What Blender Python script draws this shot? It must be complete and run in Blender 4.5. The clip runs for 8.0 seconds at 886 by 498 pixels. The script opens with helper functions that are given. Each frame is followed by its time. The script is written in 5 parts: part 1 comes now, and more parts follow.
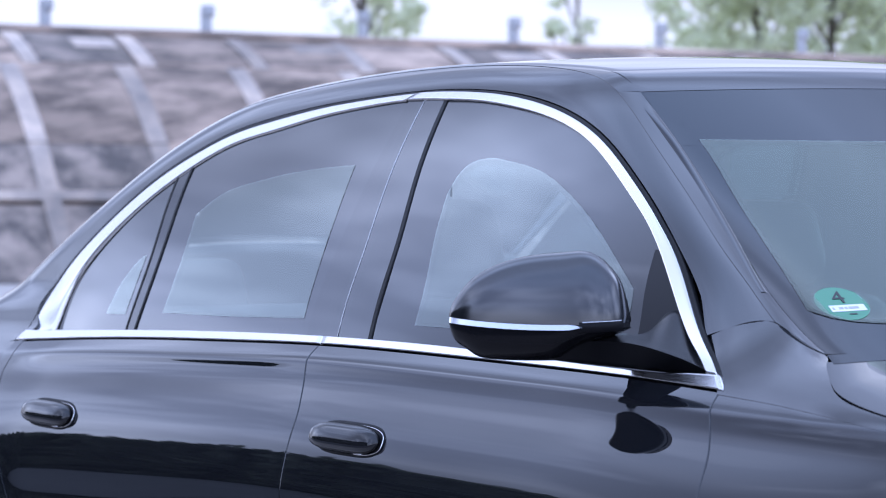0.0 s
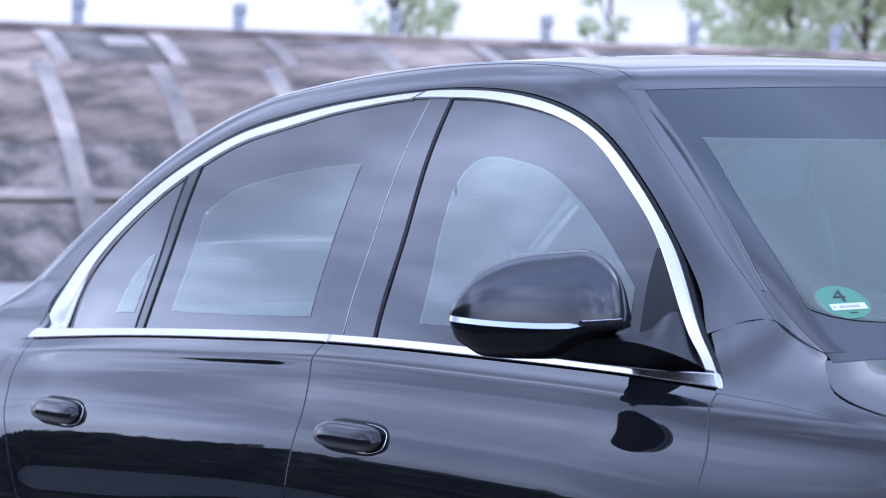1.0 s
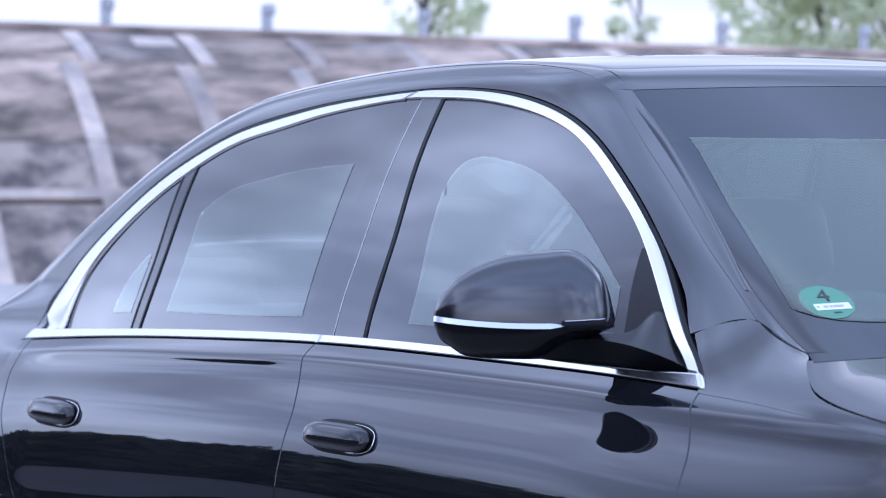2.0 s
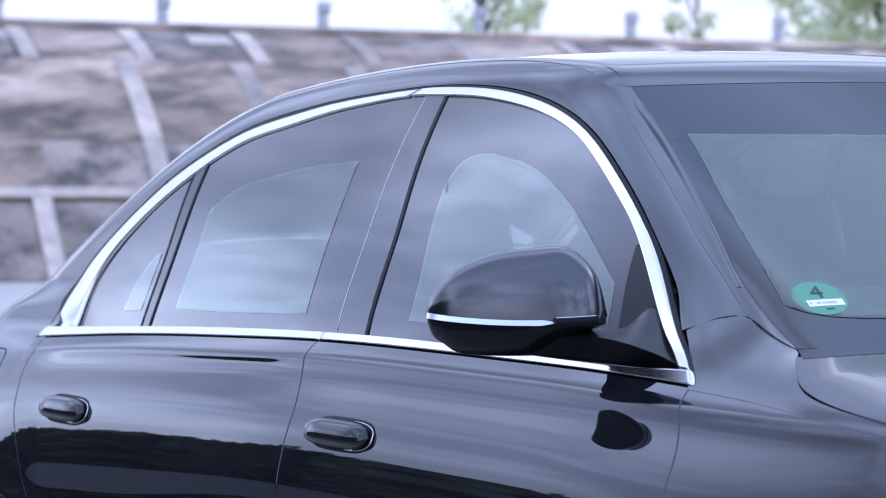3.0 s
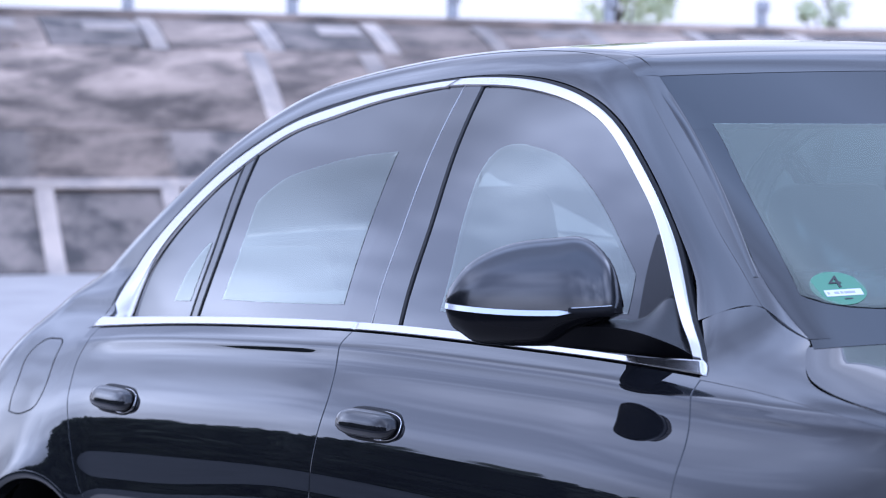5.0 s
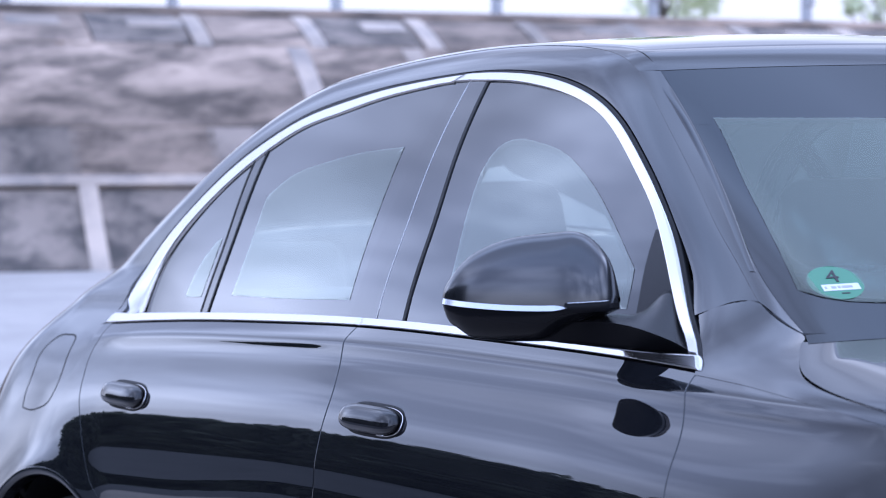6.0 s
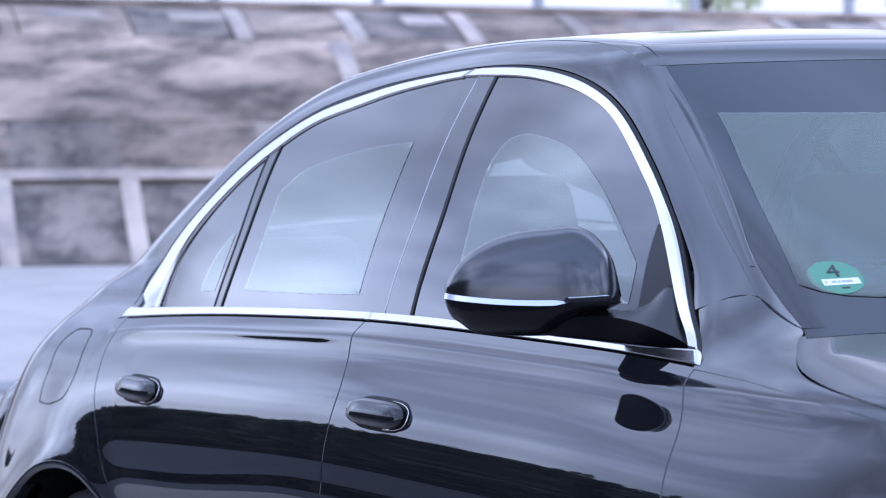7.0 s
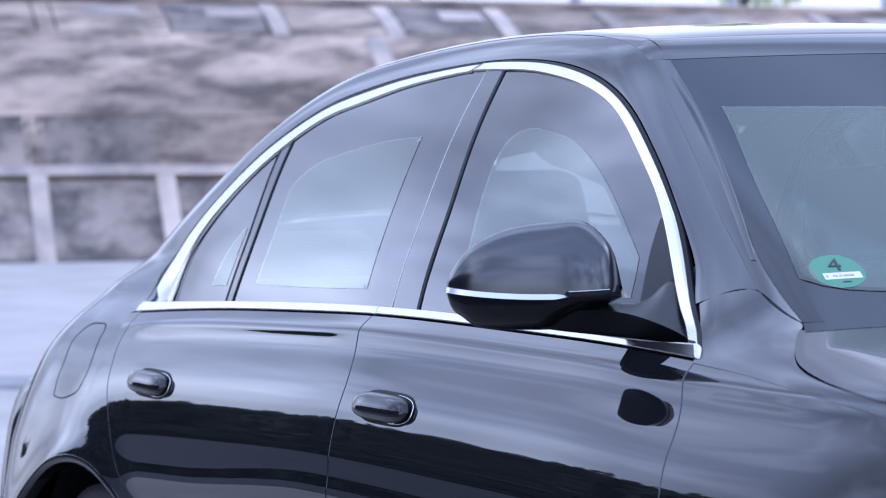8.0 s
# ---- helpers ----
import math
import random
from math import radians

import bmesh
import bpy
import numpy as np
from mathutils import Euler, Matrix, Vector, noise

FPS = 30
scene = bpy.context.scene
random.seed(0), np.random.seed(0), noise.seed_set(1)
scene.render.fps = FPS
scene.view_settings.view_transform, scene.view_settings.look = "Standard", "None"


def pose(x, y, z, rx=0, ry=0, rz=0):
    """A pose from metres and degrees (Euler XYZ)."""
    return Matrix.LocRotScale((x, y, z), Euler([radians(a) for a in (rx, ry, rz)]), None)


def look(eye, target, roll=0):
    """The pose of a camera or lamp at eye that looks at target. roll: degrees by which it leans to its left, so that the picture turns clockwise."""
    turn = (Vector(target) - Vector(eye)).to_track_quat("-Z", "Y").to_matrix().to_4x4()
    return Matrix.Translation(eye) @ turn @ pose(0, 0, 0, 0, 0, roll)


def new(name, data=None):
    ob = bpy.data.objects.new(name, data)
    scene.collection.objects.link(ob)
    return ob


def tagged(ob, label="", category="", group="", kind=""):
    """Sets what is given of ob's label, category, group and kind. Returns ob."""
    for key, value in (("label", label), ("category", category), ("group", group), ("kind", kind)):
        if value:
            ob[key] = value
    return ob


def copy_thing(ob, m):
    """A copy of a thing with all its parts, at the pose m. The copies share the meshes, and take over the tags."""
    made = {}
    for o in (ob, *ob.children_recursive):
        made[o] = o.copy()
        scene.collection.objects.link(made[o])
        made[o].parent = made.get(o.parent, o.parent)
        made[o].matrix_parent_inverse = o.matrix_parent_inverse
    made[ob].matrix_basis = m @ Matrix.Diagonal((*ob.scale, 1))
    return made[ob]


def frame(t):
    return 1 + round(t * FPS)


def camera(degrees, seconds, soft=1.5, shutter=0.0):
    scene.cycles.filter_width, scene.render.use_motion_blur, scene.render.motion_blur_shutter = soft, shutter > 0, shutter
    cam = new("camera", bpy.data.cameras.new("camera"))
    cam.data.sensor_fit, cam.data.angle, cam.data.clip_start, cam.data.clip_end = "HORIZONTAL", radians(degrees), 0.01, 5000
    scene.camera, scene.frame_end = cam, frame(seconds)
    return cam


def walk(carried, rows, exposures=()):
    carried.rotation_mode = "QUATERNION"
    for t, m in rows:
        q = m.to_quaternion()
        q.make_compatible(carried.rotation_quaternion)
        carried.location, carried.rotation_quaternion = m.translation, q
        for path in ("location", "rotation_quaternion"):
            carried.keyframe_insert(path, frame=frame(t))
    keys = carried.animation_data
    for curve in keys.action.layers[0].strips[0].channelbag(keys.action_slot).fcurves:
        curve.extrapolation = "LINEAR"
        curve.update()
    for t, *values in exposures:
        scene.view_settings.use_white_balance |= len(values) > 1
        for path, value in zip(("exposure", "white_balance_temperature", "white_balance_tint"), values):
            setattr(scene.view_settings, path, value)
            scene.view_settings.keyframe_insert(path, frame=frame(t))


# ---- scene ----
cam = camera(15.6, 8.0, soft=1.0)
cam.data.dof.use_dof, cam.data.dof.focus_distance, cam.data.dof.aperture_fstop = True, 5.0, 9.0
PATH = [
    (0, (2.956, -3.624, 1.176), (1.301, -2.502, 1.164), -0.4),
    (0.5, (2.969, -3.61, 1.175), (1.308, -2.497, 1.163), -0.4),
    (1, (2.986, -3.581, 1.176), (1.318, -2.478, 1.163), -0.4),
    (1.5, (3.002, -3.555, 1.176), (1.329, -2.459, 1.163), -0.4),
    (3, (3.083, -3.43, 1.174), (1.381, -2.38, 1.16), -0.6),
    (3.5, (3.107, -3.393, 1.175), (1.393, -2.362, 1.159), -0.6),
    (4, (3.135, -3.353, 1.173), (1.41, -2.341, 1.156), -0.7),
    (4.5, (3.158, -3.311, 1.172), (1.42, -2.321, 1.154), -0.7),
    (5, (3.181, -3.272, 1.172), (1.433, -2.301, 1.153), -0.7),
    (6.5, (3.236, -3.174, 1.17), (1.466, -2.244, 1.147), -0.9),
    (7, (3.26, -3.149, 1.172), (1.483, -2.233, 1.147), -0.9),
    (7.5, (3.276, -3.11, 1.168), (1.49, -2.21, 1.142), -0.9),
    (8, (3.289, -3.098, 1.168), (1.499, -2.205, 1.141), -0.9),
]
walk(cam, [(t, look(eye, target, roll)) for t, eye, target, roll in PATH], [(0, 0.03, 5650, 19)])

# sky, sun and exposure: broken bright cloud, with a veiled sun behind the car
SUN = Vector((-0.80, 0.12, 0.58)).normalized()
world = bpy.data.worlds.new("sky")
scene.world = world
world.use_nodes = True
wn, wl = world.node_tree.nodes, world.node_tree.links
sky = wn.new("ShaderNodeTexSky")
sky.sky_type, sky.sun_disc = "NISHITA", False
sky.sun_elevation, sky.sun_rotation = math.asin(SUN.z), math.atan2(SUN.x, SUN.y) % (2 * math.pi)
sky.air_density, sky.dust_density = 1.0, 2.0
way = wn.new("ShaderNodeTexCoord")
mapn = wn.new("ShaderNodeMapping")
mapn.inputs["Scale"].default_value = (1.0, 1.0, 1.9)
noi, noi2 = wn.new("ShaderNodeTexNoise"), wn.new("ShaderNodeTexNoise")
noi.inputs["Scale"].default_value, noi.inputs["Detail"].default_value, noi.inputs["Roughness"].default_value = 2.2, 3.0, 0.5
noi2.inputs["Scale"].default_value, noi2.inputs["Detail"].default_value = 3.2, 3.2
cover, shade = wn.new("ShaderNodeValToRGB"), wn.new("ShaderNodeValToRGB")
cover.color_ramp.elements[0].position, cover.color_ramp.elements[1].position = 0.02, 0.24
shade.color_ramp.elements[0].position, shade.color_ramp.elements[1].position = 0.40, 0.60
shade.color_ramp.elements[0].color, shade.color_ramp.elements[1].color = (2.25, 2.36, 2.62, 1), (5.1, 5.15, 5.3, 1)
# sky tint and brightness by direction, banded to light and shade paint and glass
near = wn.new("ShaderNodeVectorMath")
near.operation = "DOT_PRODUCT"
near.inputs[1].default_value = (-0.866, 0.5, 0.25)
bearing_bands, axes, height_bands, both_ways = wn.new("ShaderNodeValToRGB"), wn.new("ShaderNodeSeparateXYZ"), wn.new("ShaderNodeValToRGB"), wn.new("ShaderNodeVectorMath")
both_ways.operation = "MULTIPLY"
for node, stops in ((bearing_bands, ((0.0, (1.42, 1.50, 1.64)), (0.18, (1.16, 1.21, 1.30)), (0.47, (0.86, 0.90, 0.98)), (0.595, (1.80, 1.88, 2.0)), (0.71, (1.88, 1.92, 1.98)), (0.79, (0.94, 0.97, 1.02)), (0.84, (0.86, 0.89, 0.94)), (0.89, (1.22, 1.26, 1.32)), (0.95, (1.02, 1.05, 1.10)), (0.99, (0.77, 0.78, 0.80)))), (height_bands, ((0.0, (0.54, 0.545, 0.565)), (0.09, (0.61, 0.615, 0.635)), (0.19, (0.82, 0.87, 0.96)), (0.28, (0.69, 0.76, 0.90)), (0.37, (0.64, 0.71, 0.85)), (0.45, (0.82, 0.89, 1.03)), (0.53, (0.77, 0.85, 1.0)), (0.61, (0.57, 0.66, 0.83)), (0.70, (0.60, 0.70, 0.88)), (0.84, (0.56, 0.67, 0.85)), (1.0, (0.55, 0.66, 0.84))))):
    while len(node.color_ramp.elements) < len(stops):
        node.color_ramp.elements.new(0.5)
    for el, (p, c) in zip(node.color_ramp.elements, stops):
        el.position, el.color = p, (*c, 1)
lit, mixn = wn.new("ShaderNodeVectorMath"), wn.new("ShaderNodeMixRGB")
# the cloud is an even veil high up
veil, even = wn.new("ShaderNodeMapRange"), wn.new("ShaderNodeMixRGB")
veil.inputs["From Min"].default_value, veil.inputs["From Max"].default_value, veil.inputs["To Max"].default_value = 0.52, 0.72, 0.85
even.inputs["Color2"].default_value = (3.7, 3.78, 3.97, 1)
lit.operation = "MULTIPLY"
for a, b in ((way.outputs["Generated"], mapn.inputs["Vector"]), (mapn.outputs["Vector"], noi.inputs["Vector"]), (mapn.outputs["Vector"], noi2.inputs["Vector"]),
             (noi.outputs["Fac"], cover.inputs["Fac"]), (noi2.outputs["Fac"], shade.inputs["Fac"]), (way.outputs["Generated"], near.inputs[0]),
             (near.outputs["Value"], bearing_bands.inputs["Fac"]), (way.outputs["Generated"], axes.inputs[0]), (axes.outputs["Z"], height_bands.inputs["Fac"]),
             (bearing_bands.outputs["Color"], both_ways.inputs[0]), (height_bands.outputs["Color"], both_ways.inputs[1]), (axes.outputs["Z"], veil.inputs[0]), (veil.outputs[0], even.inputs["Fac"]), (shade.outputs["Color"], even.inputs["Color1"]), (even.outputs["Color"], lit.inputs[0]), (both_ways.outputs["Vector"], lit.inputs[1]),
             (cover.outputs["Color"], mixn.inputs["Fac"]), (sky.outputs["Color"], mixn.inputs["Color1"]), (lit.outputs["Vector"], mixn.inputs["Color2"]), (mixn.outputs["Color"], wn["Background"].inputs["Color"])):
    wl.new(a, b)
wn["Background"].inputs["Strength"].default_value = 0.45
sun = new("sun", bpy.data.lights.new("sun", "SUN"))
sun.data.energy, sun.data.angle, sun.data.color = 0.5, radians(130), (1.0, 0.96, 0.9)
sun.matrix_world = look(SUN * 30, (0, 0, 0))


# ---- materials ----
def mat(name, colour, rough=0.5, metal=0.0, coat=0.0, spec=0.5, vary=0.0, scale=8.0, bump=0.0, bump_scale=60.0, stretch=(1, 1, 1), second=None, dirt=0.0, span=0.18):
    m = bpy.data.materials.new(name)
    m.use_nodes = True
    n, l = m.node_tree.nodes, m.node_tree.links
    b = n["Principled BSDF"]
    b.inputs["Base Color"].default_value = (*colour, 1)
    b.inputs["Roughness"].default_value, b.inputs["Metallic"].default_value = rough, metal
    b.inputs["Coat Weight"].default_value, b.inputs["Coat Roughness"].default_value = coat, 0.02
    b.inputs["Specular IOR Level"].default_value = spec
    tc = n.new("ShaderNodeTexCoord")
    mp = n.new("ShaderNodeMapping")
    mp.inputs["Scale"].default_value = stretch
    l.new(tc.outputs["Object"], mp.inputs["Vector"])
    if vary:
        t = n.new("ShaderNodeTexNoise")
        t.inputs["Scale"].default_value, t.inputs["Detail"].default_value, t.inputs["Roughness"].default_value = scale, 8.0, 0.65
        r = n.new("ShaderNodeValToRGB")
        two = second or tuple(c * (1 - vary) for c in colour)
        r.color_ramp.elements[0].position, r.color_ramp.elements[1].position = 0.5 - span, 0.5 + span
        r.color_ramp.elements[0].color, r.color_ramp.elements[1].color = (*two, 1), (*[min(1, c * (1 + vary * 0.4)) for c in colour], 1)
        l.new(mp.outputs["Vector"], t.inputs["Vector"])
        l.new(t.outputs["Fac"], r.inputs["Fac"])
        out = r.outputs["Color"]
        if dirt:
            t2 = n.new("ShaderNodeTexNoise")
            t2.inputs["Scale"].default_value, t2.inputs["Detail"].default_value = scale * 0.17, 4.0
            r2 = n.new("ShaderNodeValToRGB")
            r2.color_ramp.elements[0].position, r2.color_ramp.elements[1].position = 0.38, 0.62
            r2.color_ramp.elements[0].color, r2.color_ramp.elements[1].color = (1 - dirt, 1 - dirt, 1 - dirt, 1), (1, 1, 1, 1)
            mu = n.new("ShaderNodeMixRGB")
            mu.blend_type, mu.inputs["Fac"].default_value = "MULTIPLY", 1.0
            l.new(mp.outputs["Vector"], t2.inputs["Vector"])
            l.new(t2.outputs["Fac"], r2.inputs["Fac"])
            l.new(out, mu.inputs["Color1"])
            l.new(r2.outputs["Color"], mu.inputs["Color2"])
            out = mu.outputs["Color"]
        oi = n.new("ShaderNodeObjectInfo")
        mr = n.new("ShaderNodeMapRange")
        mr.inputs["To Min"].default_value, mr.inputs["To Max"].default_value = 1 - 0.25 * vary, 1 + 0.25 * vary
        hs = n.new("ShaderNodeHueSaturation")
        l.new(oi.outputs["Random"], mr.inputs["Value"])
        l.new(mr.outputs["Result"], hs.inputs["Value"])
        l.new(out, hs.inputs["Color"])
        l.new(hs.outputs["Color"], b.inputs["Base Color"])
    if bump:
        t = n.new("ShaderNodeTexNoise")
        t.inputs["Scale"].default_value, t.inputs["Detail"].default_value = bump_scale, 6.0
        bp = n.new("ShaderNodeBump")
        bp.inputs["Strength"].default_value, bp.inputs["Distance"].default_value = bump, 0.01
        l.new(mp.outputs["Vector"], t.inputs["Vector"])
        l.new(t.outputs["Fac"], bp.inputs["Height"])
        l.new(bp.outputs["Normal"], b.inputs["Normal"])
    return m


def pane(name, tint, ior=1.7, film=0.0, hue=(0.90, 0.95, 1.0)):
    """Tinted glass: clear through, glossy by its angle; film: how much a heat-reflecting layer adds."""
    m = bpy.data.materials.new(name)
    m.use_nodes = True
    n, l = m.node_tree.nodes, m.node_tree.links
    n.remove(n["Principled BSDF"])
    tr, gl, fr, mx = n.new("ShaderNodeBsdfTransparent"), n.new("ShaderNodeBsdfGlossy"), n.new("ShaderNodeFresnel"), n.new("ShaderNodeMixShader")
    tr.inputs["Color"].default_value = (*tint, 1)
    gl.inputs["Roughness"].default_value = 0.0
    gl.inputs["Color"].default_value = (*hue, 1)
    fr.inputs["IOR"].default_value = ior
    add = n.new("ShaderNodeMath")
    add.inputs[1].default_value, add.use_clamp = film, True
    l.new(fr.outputs["Fac"], add.inputs[0])
    l.new(add.outputs["Value"], mx.inputs["Fac"])
    l.new(tr.outputs["BSDF"], mx.inputs[1])
    l.new(gl.outputs["BSDF"], mx.inputs[2])
    l.new(mx.outputs["Shader"], n["Material Output"].inputs["Surface"])
    return m


PAINT = mat("black_paint", (0.006, 0.0065, 0.008), 0.3, coat=1.0, spec=0.0)
PAINT.node_tree.nodes["Principled BSDF"].inputs["Coat IOR"].default_value = 1.54
MIRROR_PAINT = mat("black_mirror_paint", (0.007, 0.0075, 0.009), 0.3, coat=1.0, spec=0.0)
MIRROR_PAINT.node_tree.nodes["Principled BSDF"].inputs["Coat IOR"].default_value = 1.68
MIRROR_PAINT.node_tree.nodes["Principled BSDF"].inputs["Coat Roughness"].default_value = 0.16
GLOSS = mat("gloss_black_trim", (0.008, 0.008, 0.009), 0.06, spec=0.4)
PILLAR = mat("gloss_black_pillar", (0.008, 0.008, 0.009), 0.04)
PILLAR.node_tree.nodes["Principled BSDF"].inputs["IOR"].default_value = 1.70
LOWER = mat("black_shell_plastic", (0.004, 0.004, 0.005), 0.16, spec=0.13)
ARM = mat("mirror_arm_plastic", (0.010, 0.010, 0.011), 0.24, spec=0.17)
CHROME = mat("polished_chrome", (0.585, 0.565, 0.555), 0.22, metal=1.0)
STRIP_METAL = mat("mirror_strip_metal", (0.42, 0.425, 0.44), 0.16, metal=1.0)
SATIN = mat("satin_chrome", (0.36, 0.36, 0.365), 0.28, metal=1.0)
RUBBER = mat("black_rubber", (0.006, 0.006, 0.007), 0.5, spec=0.15, bump=0.1, bump_scale=200)
SHELL = mat("dark_plastic", (0.004, 0.004, 0.005), 0.35, spec=0.1, bump=0.05, bump_scale=400)
TYRE = mat("tyre_rubber", (0.012, 0.012, 0.012), 0.75, bump=0.3, bump_scale=60)
ALLOY = mat("dark_alloy", (0.09, 0.09, 0.095), 0.3, metal=1.0)
SIDE_GLASS = pane("tinted_side_glass", (0.78, 0.84, 0.83), hue=(0.93, 0.95, 0.96))
SCREEN_GLASS = pane("tinted_windscreen_glass", (0.76, 0.86, 0.83), 1.44)
SIDE_FILM = pane("heat_reflecting_film", (0.5, 0.56, 0.54), 1.2, 0.15, (0.92, 0.985, 0.935))
SCREEN_FILM = pane("heat_reflecting_screen_film", (0.6, 0.72, 0.68), 1.2, 0.072, (0.90, 0.98, 0.88))
FRIT = mat("black_glass_border", (0.004, 0.005, 0.006), 0.01)
FRIT.node_tree.nodes["Principled BSDF"].inputs["IOR"].default_value = 1.74
SCREEN_FRIT = mat("black_windscreen_border", (0.004, 0.005, 0.006), 0.01)
SCREEN_FRIT.node_tree.nodes["Principled BSDF"].inputs["IOR"].default_value = 1.36
SCREEN_FRIT.node_tree.nodes["Principled BSDF"].inputs["Specular Tint"].default_value = (0.74, 0.87, 1.0, 1)
LEATHER = mat("dark_leather", (0.03, 0.03, 0.032), 0.45, bump=0.03, bump_scale=300, vary=0.3, scale=30)
PALE = mat("pale_leather", (0.16, 0.15, 0.14), 0.5, bump=0.03, bump_scale=300, vary=0.15, scale=20)
CLOTH = mat("headliner_cloth", (0.2, 0.2, 0.2), 0.9, vary=0.2, scale=80)
LAMP = mat("lamp_lens", (0.25, 0.02, 0.02), 0.1, coat=1.0)
CLEAR = mat("headlamp_lens", (0.5, 0.52, 0.55), 0.08, coat=1.0)
GREEN = mat("green_sticker_film", (0.04, 0.19, 0.10), 0.4)
WHITE = mat("white_sticker_film", (0.6, 0.6, 0.6), 0.5)
INK = mat("black_ink", (0.01, 0.01, 0.01), 0.5)
FADED = mat("faded_print", (0.33, 0.33, 0.34), 0.6)
CONCRETE = mat("weathered_concrete", (0.445, 0.325, 0.243), 0.9, vary=0.5, span=0.10, scale=2.3, bump=0.5, bump_scale=14, dirt=0.5, stretch=(1, 0.5, 1.5), second=(0.155, 0.114, 0.087))
RIB = mat("pale_concrete", (0.465, 0.367, 0.29), 0.9, vary=0.4, span=0.12, scale=2.6, bump=0.4, bump_scale=20, dirt=0.4, second=(0.33, 0.28, 0.24))
INFILL = mat("stained_concrete", (0.274, 0.215, 0.172), 0.9, vary=0.5, span=0.10, scale=2.2, bump=0.5, bump_scale=14, dirt=0.5, second=(0.092, 0.077, 0.067))
GROUND = mat("worn_concrete_apron", (0.405, 0.355, 0.31), 0.85, vary=0.18, scale=1.6, bump=0.3, bump_scale=30, dirt=0.12)
STRIP = mat("dark_asphalt_strip", (0.27, 0.26, 0.25), 0.9, vary=0.4, scale=1.5, bump=0.4, bump_scale=30)
ASPHALT = mat("worn_asphalt", (0.075, 0.075, 0.078), 0.85, vary=0.35, scale=2.0, bump=0.4, bump_scale=40, dirt=0.2)
STEEL = mat("galvanised_steel", (0.42, 0.42, 0.42), 0.6, metal=0.2, vary=0.3, scale=20)
BARK = mat("bark", (0.10, 0.08, 0.06), 0.9, vary=0.5, scale=6, bump=0.8, bump_scale=20)


def leafy(name, colour):
    """Foliage that lets half of its light through."""
    m = mat(name, colour, 0.6, vary=0.4, scale=1.2)
    n, l = m.node_tree.nodes, m.node_tree.links
    tl, mx = n.new("ShaderNodeBsdfTranslucent"), n.new("ShaderNodeMixShader")
    tl.inputs["Color"].default_value = (*[min(1, c * 2.5) for c in colour], 1)
    mx.inputs["Fac"].default_value = 0.62
    l.new(n["Principled BSDF"].outputs["BSDF"], mx.inputs[1])
    l.new(tl.outputs["BSDF"], mx.inputs[2])
    l.new(mx.outputs["Shader"], n["Material Output"].inputs["Surface"])
    return m


LEAF = leafy("foliage", (0.36, 0.37, 0.26))
LEAF_DARK = leafy("dark_foliage", (0.08, 0.088, 0.066))
GRASS = mat("dry_grass_bank", (0.09, 0.10, 0.05), 0.9, vary=0.5, scale=0.7, bump=0.6, bump_scale=12)


# ---- the car's form ----
class Spl:
    """Natural cubic through knots."""
    def __init__(self, xs, ys):
        self.x, self.y = np.array(xs, float), np.array(ys, float)
        n = len(self.x)
        h = np.diff(self.x)
        a, b = np.eye(n), np.zeros(n)
        for i in range(1, n - 1):
            a[i, i - 1:i + 2] = h[i - 1], 2 * (h[i - 1] + h[i]), h[i]
            b[i] = 6 * ((self.y[i + 1] - self.y[i]) / h[i] - (self.y[i] - self.y[i - 1]) / h[i - 1])
        self.m = np.linalg.solve(a, b)

    def __call__(self, v):
        v = np.asarray(v, float)
        u = np.clip(v, self.x[0], self.x[-1])
        i = np.clip(np.searchsorted(self.x, u) - 1, 0, len(self.x) - 2)
        h = self.x[i + 1] - self.x[i]
        p, q = (self.x[i + 1] - u) / h, (u - self.x[i]) / h
        r = p * self.y[i] + q * self.y[i + 1] + ((p ** 3 - p) * self.m[i] + (q ** 3 - q) * self.m[i + 1]) * h * h / 6
        return r


def sstep(a, b, v):
    u = np.clip((np.asarray(v, float) - a) / (b - a), 0, 1)
    return u * u * (3 - 2 * u)


def smax(a, b, k):
    h = np.clip(0.5 + 0.5 * (a - b) / k, 0, 1)
    return b + (a - b) * h + k * h * (1 - h)


def smin(a, b, k):
    return -smax(-a, -b, k)


BELT_LOW = Spl([-2.691, -2.241, -1.831, -1.561, -1.301, -1.001, -0.716, -0.495], [0.9660, 0.9815, 0.9870, 0.9880, 0.9830, 0.9735, 0.9634, 0.9510])
BELT_TOP = Spl([-2.609, -2.282, -1.968, -1.677, -1.408, -1.152, -0.763, -0.570], [0.9887, 0.9963, 1.0014, 1.0029, 1.0000, 0.9926, 0.9749, 0.9693])
GLASS_FOOT = Spl([-3.8, -3.5, -3.2, -2.95, -2.69, -2.28, -1.45, -1.0, -0.7, -0.49, -0.2, 0.9], [0.35, 0.54, 0.645, 0.70, 0.735, 0.758, 0.778, 0.772, 0.758, 0.745, 0.72, 0.5])
